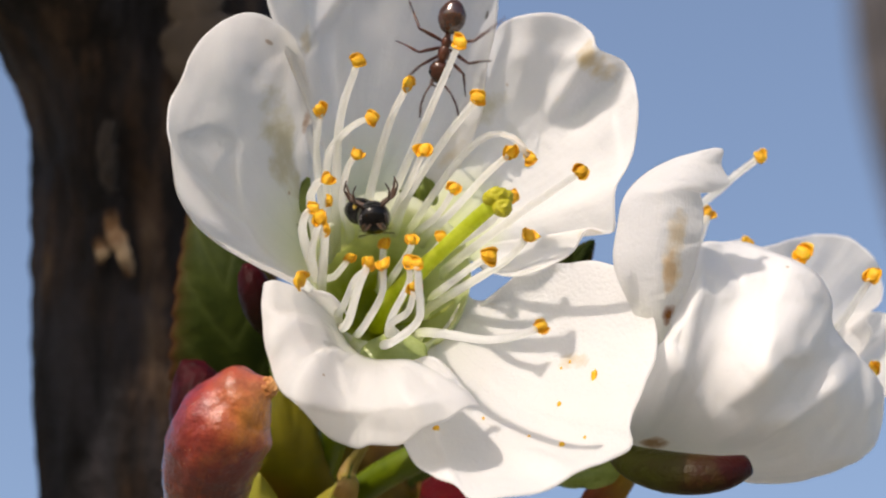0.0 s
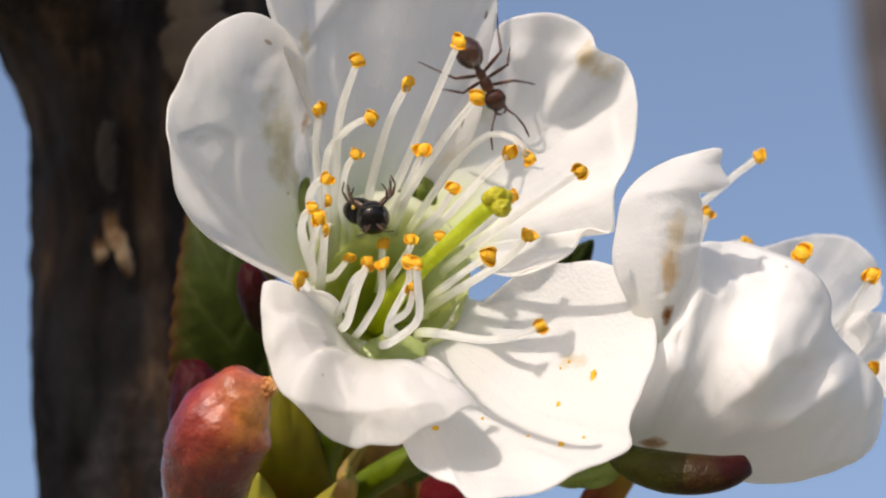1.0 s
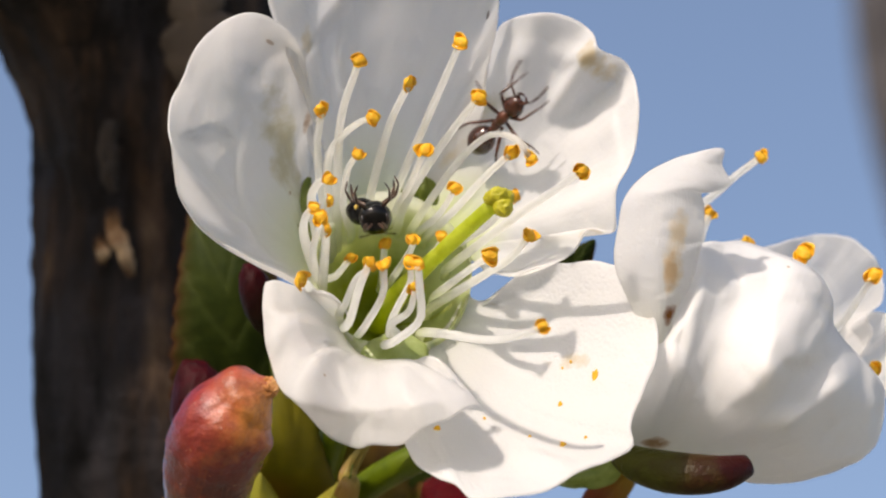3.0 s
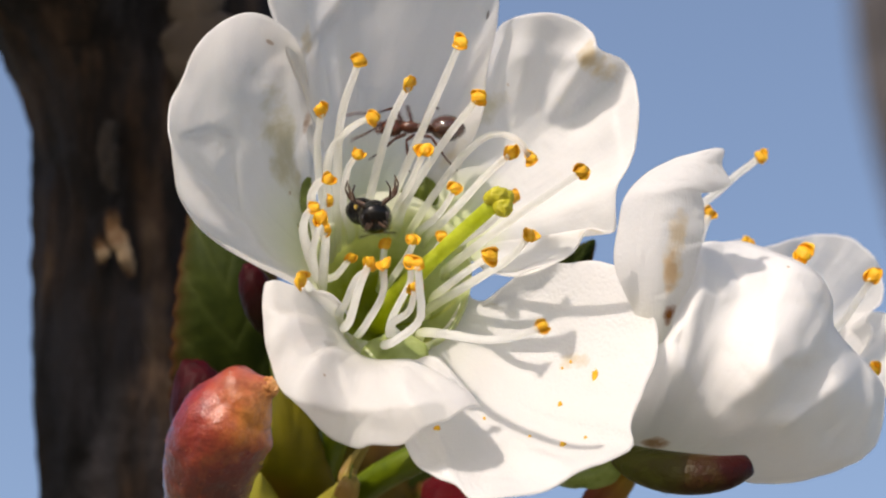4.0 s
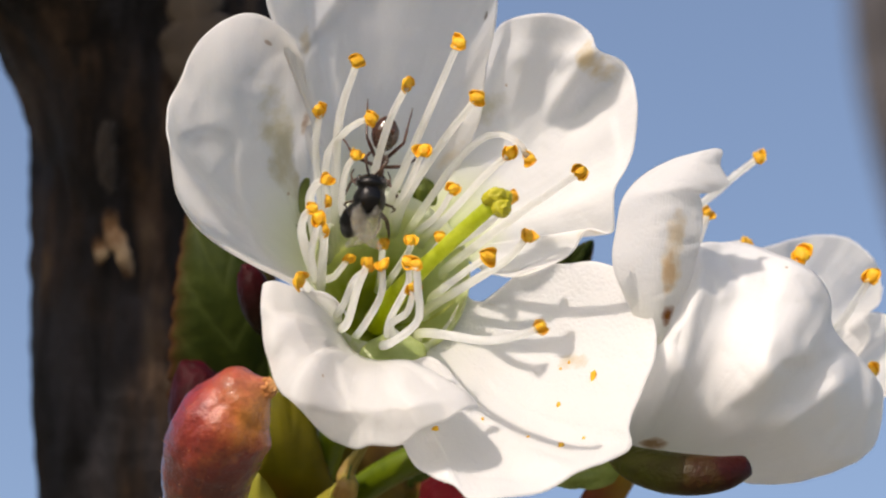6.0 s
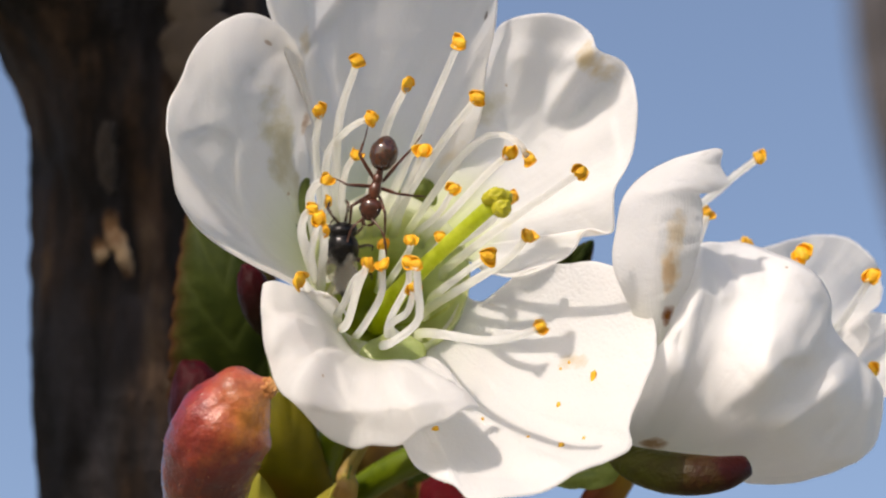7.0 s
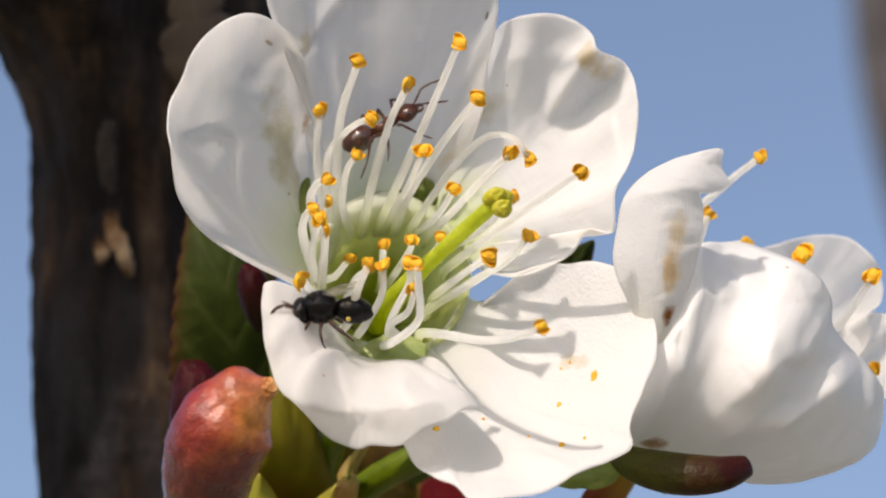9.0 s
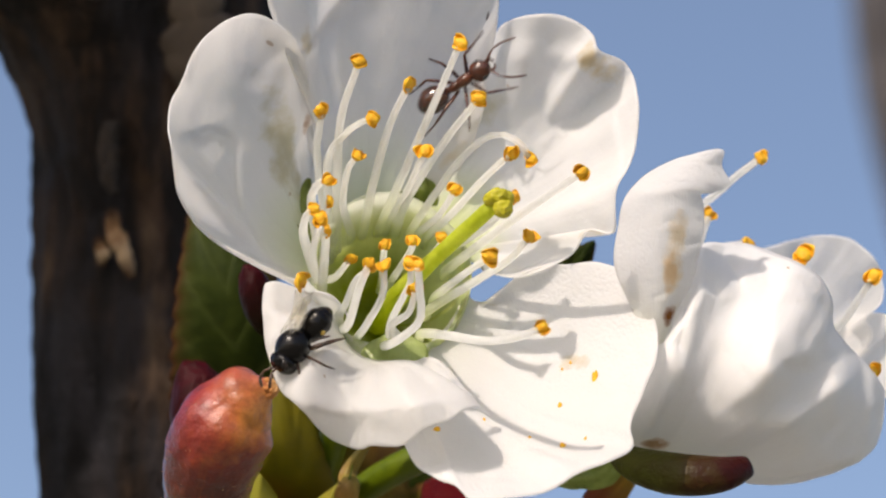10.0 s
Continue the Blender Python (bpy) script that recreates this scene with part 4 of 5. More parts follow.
petal(second, [V(19.44, 10, -8.18), V(20.71, 10, -8.81), V(21.34, 10, -10.07)],
      [V(21.55, 12, -4.43), V(23.46, 12, -3.63), V(25.25, 11, -3.78), V(26.39, 10, -5.65), V(25.63, 9, -7.51), V(24.69, 9, -8.14), V(23.43, 9, -9.39)],
      PETAL, hollow=1.5, way=(0, 1, 0), ripple=0.45, waves=3.2, seed=29)
for seed, path, size in ((1, [V(14.08, 10, -5.02), V(13.92, 10, 1.29), V(15.62, 9.5, 3.50), V(17.65, 9, 5.15)], 1.0),
                         (2, [V(14.32, 9, -4.99), V(14.10, 8, -0.28), V(14.66, 8, 2.00)], 0.9),
                         (3, [V(14.95, 9, -4.99), V(14.32, 9, -0.28), V(15.58, 9, 0.16), V(16.96, 9, 0.41)], 0.9),
                         (4, [V(17.06, 8, -6.22), V(18.44, 6, -3.06), V(19.48, 4, -0.21)], 1.15),
                         (5, [V(18.63, 8, -6.84), V(21.42, 5, -4.28), V(23.19, 3, -1.43)], 1.1),
                         (6, [V(19.35, 9, -8.14), V(21.64, 7, -7.12), V(23.48, 6, -6.65)], 0.95)):
    stamen(second, path, size, 0.3)
cup_two = [V(14.32, 9, -8.14), V(13.40, 7, -9.92), V(12.56, 6, -11.57), V(12.25, 6, -12.65)]
sheet("cup", *tube(cup_two, lambda t: 3.0 - 1.7 * t * t, 14, 24), SEPAL_RED, second, "red-green blossom cup")
sheet("sepal", *tube([V(9.08, 0.5, -10.68), V(10.34, -0.8, -11.38), V(12.36, -1.8, -11.80), V(14.43, -2, -11.79), V(16.04, -1.2, -11.42)],
                     lambda t: 0.25 + 0.95 * math.sin(math.pi * (0.06 + 0.86 * t)) ** 0.7, 28, 22, 0.75), SEPAL_BENT, second, "thick dark red and green bent sepal")
leaf(second, [V(9.78, 6, -11.11), V(8.54, 6, -12.19), V(6.03, 5, -12.59)], 0.8, SEPAL, "sepal", "", 8, 33, (0, -1, 0.3), 0.2, 0.3, 0.0)

# ---- stalks, buds, leaves ----
def stalk(path, thick, label, material=STALK, name="flower_stalk"):
    root = thing(name, label, "flower stalk")
    sheet("stem", *tube(path, lambda t: thick * (1 - 0.15 * t), 26, 14), material, root)
    return root


stalk([V(-12.50, 34, -25.05), V(-9.59, 24, -18.87), V(-7.21, 14, -13.49), V(-5.81, 10, -9.44), V(-4.36, 8.5, -5.61)], 1.0, "thick green stalk of the open blossom")
stalk([V(-12.62, 36, -25.62), V(-7.49, 22, -17.36), V(-3.35, 14, -12.84), V(3.70, 12, -10.17), V(9.30, 9, -11.28), V(12.41, 6, -12.65)], 0.95, "green stalk of the blossom turned away")


def bud_shape(p):
    w = 1 - 0.34 * max(0, -p.y) ** 1.5 - 0.10 * max(0, p.y) ** 3
    seam = 0.05 * math.exp(-((p.x - 0.25 * p.y) / 0.1) ** 2) if p.z < 0 else 0
    return Vector((p.x * w, p.y, p.z * w)) * (1 + 0.07 * noise.noise(p * 2.2) + 0.03 * noise.noise(p * 6) - seam)


def bud(root_at, tip_at, width, label, material, group="cherry buds", tuft=True, bow=0.0):
    """A closed bud that points from root_at to tip_at, with its stalk's end."""
    root_at, tip_at = Vector(root_at), Vector(tip_at)
    ob = thing("flower_bud", label, "flower bud", group)
    ahead = (tip_at - root_at)
    long = ahead.length / 2
    turn = ahead.to_track_quat("Y", "Z").to_matrix()
    v, f, u = ball((0, 0, 0), (width, long, width), 36, 48, bud_shape)
    centre = (root_at + tip_at) / 2
    nod = Vector((ahead.z, 0, -ahead.x)).normalized()
    v = [centre + turn @ x - nod * bow * (1 - (x.y / long) ** 2) + nod * bow * 0.5 for x in v]
    u = [(1 - a, b) for a, b in u]
    sheet("bud_body", v, f, u, material, ob)
    if tuft:
        for k in range(5):
            a = k * 1.256
            side = turn @ Vector((math.cos(a), 0, math.sin(a)))
            start = tip_at - ahead.normalized() * 1.0 + side * width * 0.22
            leaf(ob, [start, start + ahead.normalized() * 0.8 + side * 0.1, tip_at + ahead.normalized() * 0.05 + side * 0.12], 0.3, BUD_TIP, "sepal_tip", "", 6, k, side, 0.5, 0.2, 0.1)
    return ob


def nodding_bud(path, radii, label, material):
    """A bud that swells along a bent path and closes with a few dry sepal tips."""
    ob = thing("flower_bud", label, "flower bud", "cherry buds")

    def swell(t):
        k = min(int(t * (len(radii) - 1)), len(radii) - 2)
        s = t * (len(radii) - 1) - k
        s = s * s * (3 - 2 * s)
        return radii[k] * (1 - s) + radii[k + 1] * s

    v, f, u = tube(path, swell, 60, 56)
    out = []
    for p, (t, a) in zip(v, u):
        centre = spline(path, t)
        seam = sum(0.04 * math.exp(-(((a - at + 0.5) % 1 - 0.5) / 0.025) ** 2) for at in (0.08, 0.31, 0.52, 0.7, 0.9))
        lump = 0.05 * noise.noise(p * 0.4) + 0.025 * noise.noise(p * 1.3) + 0.02 * noise.noise(p * 3.5)
        out.append(centre + (p - centre) * (1 + lump - seam * min(1, 1.5 * t)))
    sheet("bud_body", out, f, u, material, ob)
    hairs = []
    fuzz = random.Random(31)
    for k in range(60):
        t, a = fuzz.uniform(0.2, 0.80), fuzz.random()
        root = out[round(t * 60) * 56 + int(a * 56)]
        away = (root - spline(path, t)).normalized()
        ahead = (spline(path, min(1, t + 0.02)) - spline(path, t - 0.02)).normalized()
        way = (away + ahead * fuzz.uniform(0.2, 0.9)).normalized() * fuzz.uniform(0.12, 0.32)
        hairs.append(tube([root - away * 0.05, root + way * 0.5, root + way + ahead * 0.05], lambda t: 0.016 * (1.1 - t), 3, 4))
    sheet("bud_hair", *joined(*hairs), BUD_TIP, ob, "short pale hairs")
    ahead = (path[-1] - path[-2]).normalized()
    for k in range(5):
        side = ahead.orthogonal().normalized()
        side = Matrix.Rotation(k * 1.256 + 0.4, 3, ahead) @ side
        start = path[-1] - ahead * 0.8 + side * 0.42
        leaf(ob, [start, start + ahead * 0.5 + side * 0.05, path[-1] + ahead * (0.12 + 0.05 * (k % 3)) + side * 0.2], 0.3, BUD_TIP, "sepal_tip", "", 6, k, side, 0.5, 0.12, 0.1, 0.3)
    return ob


nodding_bud([V(-13.25, -1, -16.68), V(-12.65, -2, -13.63), V(-12.14, -3, -11.19), V(-11.46, -4, -9.43), V(-10.45, -4.6, -7.96), V(-9.38, -5, -7.28), V(-8.73, -5.2, -7.06)],
            [0.8, 1.6, 2.1, 2.42, 2.62, 2.62, 1.9, 0.35], "glossy red cherry bud with orange-brown tip", BUD)
bud(V(-12.62, 13, -14.06), V(-14.29, 13, -6.25), 2.0, "dark red bud behind another, its shade painted into the colour", BUD_DARK, tuft=False)
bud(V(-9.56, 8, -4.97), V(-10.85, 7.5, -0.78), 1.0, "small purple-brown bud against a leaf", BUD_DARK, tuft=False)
bud(V(2.08, 10, -16.38), V(-0.76, 10, -12.75), 1.9, "small crimson bud below the blossoms", CRIMSON, tuft=False)
stalk([V(-12.50, 34, -25.75), V(-12.75, 10, -19.54), V(-13.33, -2, -14.07)], 0.8, "green stalk of the red bud")
stalk([V(-12.26, 36, -25.98), V(-14.05, 20, -19.85), V(-13.20, 13, -13.90)], 0.8, "green stalk of the shaded bud")
stalk([V(-11.90, 36, -25.98), V(-8.97, 19, -15.14), V(-9.18, 12, -8.26), V(-9.49, 9, -4.52)], 0.5, "thin green stalk of the purple bud")
stalk([V(-11.55, 36, -25.98), V(-0.79, 18, -20.31), V(2.02, 10, -16.22)], 0.7, "green stalk of the small red bud")


def blade(spine, width, material, label, seed, face=(0, -1, 0.2), tooth=0.07, name="leaf", arch=0.2, teeth=26):
    root = thing(name, label, "leaf")
    leaf(root, spine, width, material, "blade", "", teeth, seed, face, arch, 0.18, tooth)
    verts, faces, uvs = tube([p + Vector((0, 0.15, 0)) for p in spine], lambda t: 0.32 * (1 - 0.85 * t), 20, 8)
    sheet("midrib", verts, faces, uvs, STALK, root, "pale green midrib")
    return root


blade([V(-12.50, 34, -25.05), V(-11.61, 24, -12.12), V(-12.72, 20, -2.62), V(-14.01, 22, 6.05)], 4.6, LEAF, "dark green toothed leaf with a reddish edge", 41)
blade([V(-12.15, 34, -25.40), V(-9.14, 14, -15.74), V(-8.54, 9, -11.28), V(-8.96, 8.5, -5.92)], 4.0, OLIVE_LEAF, "yellow-green young leaf below the blossom", 43, tooth=0.03)
blade([V(-11.80, 34, -25.40), V(-5.76, 8.2, -14.36), V(-5.29, 8.2, -12.33), V(-4.04, 8.2, -10.45)], 1.6, TAN, "tan young leaf flushed with orange", 45, tooth=0.03)
blade([V(-11.45, 34, -26.10), V(6.95, 14, -17.35), V(9.12, 12, -14.00), V(11.67, 12, -11.45)], 3.2, RUST, "orange-red bract beneath the blossom", 47, tooth=0.02)
blade([V(-11.95, 24, -23.60), V(-11.35, 7.5, -17.43), V(-10.72, 7.5, -14.93), V(-10.16, 7.5, -12.38)], 7.0, PALE, "pale yellow-green bract tip", 49, tooth=0.0)
blade([V(-10.70, 26, -23.82), V(-6.98, 7.5, -17.43), V(-6.52, 7.5, -15.25), V(-5.80, 7.5, -12.91)], 5.5, PALE, "pale yellow-green bract tip", 50, tooth=0.0)
blade([V(3.12, 16, -6.47), V(5.67, 14, -3.19), V(8.48, 12, 0.51)], 1.7, LEAF, "dark green leaf behind the blossom", 51, tooth=0.0)

blade([V(-12.62, 36, -25.80), V(-7.77, 30, -18.01), V(-5.61, 27, -12.97), V(-6.27, 26, -8.14)], 5.5, YOUNG, "yellow-brown young leaf in the shade of the blossom", 53, tooth=0.05)
blade([V(-12.26, 36, -25.80), V(-2.91, 30, -18.01), V(1.23, 27, -14.34), V(3.27, 26, -10.87)], 2.6, BRACT, "small reddish leaf below the blossom", 55, tooth=0.05)

blade([V(-12.67, 37, -26.09), V(-5.79, 34, -19.75), V(-1.54, 32, -15.02), V(0.56, 31, -9.03)], 5.0, LEAF, "dark green leaf in the shade behind the stalks", 57, tooth=0.05)
blade([V(-12.67, 37, -26.09), V(-9.99, 33, -19.66), V(-7.81, 31, -14.26), V(-7.77, 30, -6.90)], 4.0, LEAF, "dark green leaf in the shade behind the stalks", 59, tooth=0.05)

# woody spur that carries the whole cluster
spur = thing("fruiting_spur", "short woody spur that carries the blossoms", "twig")
sheet("spur_wood", *limb([V(-18.38, 46, -29.35), V(-15.38, 40, -27.52), V(-12.21, 35, -25.69), V(-11.04, 33, -24.93)], lambda t: 3.0 - 0.9 * t, 9, 30, 30, 0.25), BARK, spur)


# ---- insects ----
def crawl(x, y, z, heading, toward=0.0, lean=0.0):
    """Pose of an insect: heading in the upright plan (0 across, 90 up), nose lifted towards the viewer, back leaning to its left."""
    h, w, s = radians(heading), radians(toward), radians(lean)
    ahead = Vector((math.cos(h) * math.cos(w), -math.sin(w), math.sin(h) * math.cos(w)))
    back_way = Vector((0, -1, 0)) - ahead * Vector((0, -1, 0)).dot(ahead)
    back_way.normalize()
    left = back_way.cross(ahead)
    dorsal = back_way * math.cos(s) + left * math.sin(s)
    across = ahead.cross(dorsal)
    m = Matrix((across, ahead, dorsal)).transposed().to_4x4()
    m.translation = Vector((x, y, z)) * MM
    return STAND @ m


def limb_part(parent, name, hip, points, radii, material, tip_name):
    """A jointed limb whose origin is at its hip; its outer pieces are a part of their own."""
    pieces = []
    for k in range(len(points) - 1):
        a, b = Vector(points[k]), Vector(points[k + 1])
        r0, r1 = radii[k], radii[k + 1]
        pieces.append(tube([a, (a + b) / 2, b], lambda t, r0=r0, r1=r1: (r0 + (r1 - r0) * t) * (1 + 0.35 * math.sin(math.pi * t)), 8, 8))
    ob = sheet(name, *pieces[0], material, parent)
    ob.location = Vector(hip) * MM
    sheet(tip_name, *joined(*pieces[1:]), material, ob)
    return ob


ant = thing("ant", "small dark brown ant with a glossy gaster", "ant")


def gaster_shape(p):
    band = 1 - 0.035 * (0.5 + 0.5 * math.cos(p.y * 11)) ** 6
    return Vector((p.x * (1 - 0.22 * max(0, -p.y) ** 2), p.y, p.z * (1 - 0.22 * max(0, -p.y) ** 2))) * band


def head_shape(p):
    return Vector((p.x * (1.0 - 0.18 * p.y), p.y, p.z * (1 - 0.2 * p.y)))


sheet("gaster", *ball((0, -1.52, 0.10), (0.68, 0.86, 0.62), 24, 28, gaster_shape), ANT_SHELL, ant, "glossy dark gaster")
sheet("petiole", *joined(ball((0, -0.56, -0.05), (0.16, 0.22, 0.16)), ball((0, -0.58, 0.12), (0.15, 0.09, 0.22))), ANT_RED, ant)
sheet("thorax", *joined(ball((0, 0.30, 0.08), (0.30, 0.46, 0.30)), ball((0, -0.24, 0.04), (0.24, 0.36, 0.25)), ball((0, 0.68, 0.02), (0.17, 0.24, 0.17))), ANT_RED, ant)
ant_head = sheet("head", *ball((0, 1.22, 0.02), (0.52, 0.56, 0.38), 18, 22, head_shape), ANT_HEAD, ant, "red-brown head")
for s in (-1, 1):
    sheet("eye", *ball((s * 0.42, 1.25, 0.16), (0.11, 0.16, 0.11), 10, 12), EYE, ant_head)
    sheet("mandible", *tube([V(s * 0.22, 1.62, -0.06), V(s * 0.26, 1.86, -0.08), V(s * 0.04, 2.0, -0.1)], lambda t: 0.11 - 0.07 * t, 8, 8), ANT_RED, ant_head)
ANT_LIMBS = []
for s in (-1, 1):
    ANT_LIMBS.append((limb_part(ant, "antenna", (s * 0.16, 1.62, 0.12), [(0, 0, 0), (s * 0.52, 0.62, 0.30), (s * 0.72, 1.15, 0.22), (s * 0.80, 1.80, 0.05)], [0.045, 0.036, 0.045, 0.035], ANT_RED, "flagellum"), s, 0.9))
    for k, (hip, knee, shin, foot) in enumerate((((0.22, 0.50, -0.18), (0.85, 0.55, 0.55), (1.15, 1.25, -0.15), (1.35, 1.75, -0.45)),
                                                 ((0.24, 0.10, -0.2), (1.05, 0.05, 0.55), (1.65, -0.25, -0.2), (2.1, -0.45, -0.45)),
                                                 ((0.22, -0.25, -0.2), (0.95, -0.75, 0.65), (1.35, -1.65, -0.1), (1.65, -2.35, -0.45)))):
        leg = limb_part(ant, "leg", (s * hip[0], hip[1], hip[2]), [(0, 0, 0), (s * knee[0], knee[1], knee[2]), (s * shin[0], shin[1], shin[2]), (s * foot[0], foot[1], foot[2])],
                        [0.075, 0.06, 0.038, 0.022], ANT_RED, "shin")
        ANT_LIMBS.append((leg, s, k * 1.05 + (0 if s > 0 else 3.14)))

ant.scale = (1.12, 1.12, 1.12)

bee = thing("solitary_bee", "small shiny black bee with clear wings and pale marks", "bee")
thorax = sheet("thorax", *ball((0, 0, 0), (0.88, 1.00, 0.90), 22, 26, lambda p: p * (1 + 0.04 * noise.noise(p * 2))), BEE_SHELL, bee, "shiny black thorax")
bee_head = sheet("head", *ball((0, 0.94, -0.12), (0.84, 0.52, 0.74), 20, 24, lambda p: Vector((p.x, p.y * (1 - 0.15 * abs(p.x)), p.z))), BEE_SHELL, bee, "broad black head")
for s in (-1, 1):
    sheet("eye", *ball((s * 0.65, 1.02, -0.08), (0.16, 0.32, 0.38), 12, 14), EYE, bee_head)


def abdomen_shape(p):
    band = 1 - 0.05 * (0.5 + 0.5 * math.cos(p.y * 12)) ** 6
    taper = 1 - 0.35 * max(0, -p.y) ** 2.2
    return Vector((p.x * taper, p.y, p.z * taper)) * band


abdomen = sheet("abdomen", *ball((0, -1.05, 0), (0.74, 1.08, 0.74), 28, 28, abdomen_shape), BEE_SHELL, bee, "glossy banded black abdomen")
abdomen.location = (0, -0.75 * MM, -0.1 * MM)
for s in (-1, 1):
    sheet("abdomen_mark", *ball((s * 0.56, -0.80, -0.36), (0.15, 0.14, 0.17), 10, 12), BEE_MARK, abdomen, "pale yellow mark")


def wing_part(s, length, wide, name):
    verts, uvs = [], []
    for i in range(15):
        t = i / 14
        for j in range(9):
            q = j / 8
            w = wide * math.sin(math.pi * min(1, 0.05 + 0.93 * t ** 0.75)) ** 0.7
            verts.append(V(s * (0.15 + q * w), -length * t, 0.06 * math.sin(6 * t + 4 * q)))
            uvs.append((t, q))
    ob = sheet(name, verts, grid_faces(15, 9), uvs, WING, bee, "clear smoky wing", thick=0.012)
    return ob


for s in (-1, 1):
    fore = wing_part(s, 2.8, 1.0, "forewing")
    hind = wing_part(s, 2.2, 0.75, "hindwing")
    fore.matrix_local = Matrix.LocRotScale(V(s * 0.30, -0.1, 0.80) * MM, Euler((radians(-12), radians(s * 4), radians(s * -33))), None)
    hind.matrix_local = Matrix.LocRotScale(V(s * 0.30, -0.4, 0.72) * MM, Euler((radians(-8), radians(s * 4), radians(s * -28))), None)
BEE_LIMBS = []
for s in (-1, 1):
    BEE_LIMBS.append((limb_part(bee, "antenna", (s * 0.18, 1.40, 0.12), [(0, 0, 0), (s * 0.25, 0.45, 0.20), (s * 0.40, 0.85, 0.10), (s * 0.25, 1.15, -0.20)], [0.06, 0.055, 0.075, 0.06], BEE_LIMB, "flagellum"), s, 0.7))
    for k, (hip, knee, shin, foot, fat) in enumerate((((0.35, 0.5, -0.55), (0.55, 0.55, -0.5), (0.60, 0.9, -1.1), (0.42, 1.2, -1.50), 0.074),
                                                      ((0.4, 0.0, -0.62), (0.8, 0.0, -0.45), (1.02, -0.1, -1.0), (0.85, -0.3, -1.45), 0.078),
                                                      ((0.4, -0.4, -0.6), (0.62, -0.48, -0.28), (0.78, -1.05, -0.70), (0.82, -1.45, -1.05), 0.125))):
        leg = limb_part(bee, "leg", (s * hip[0], hip[1], hip[2]), [(0, 0, 0), (s * knee[0], knee[1], knee[2]), (s * shin[0], shin[1], shin[2]), (s * foot[0], foot[1], foot[2])],
                        [fat * 0.85, fat * 0.8, fat * 0.55, 0.03], BEE_LIMB, "shin")
        BEE_LIMBS.append((leg, s, k * 1.1 + (0 if s > 0 else 3.14)))


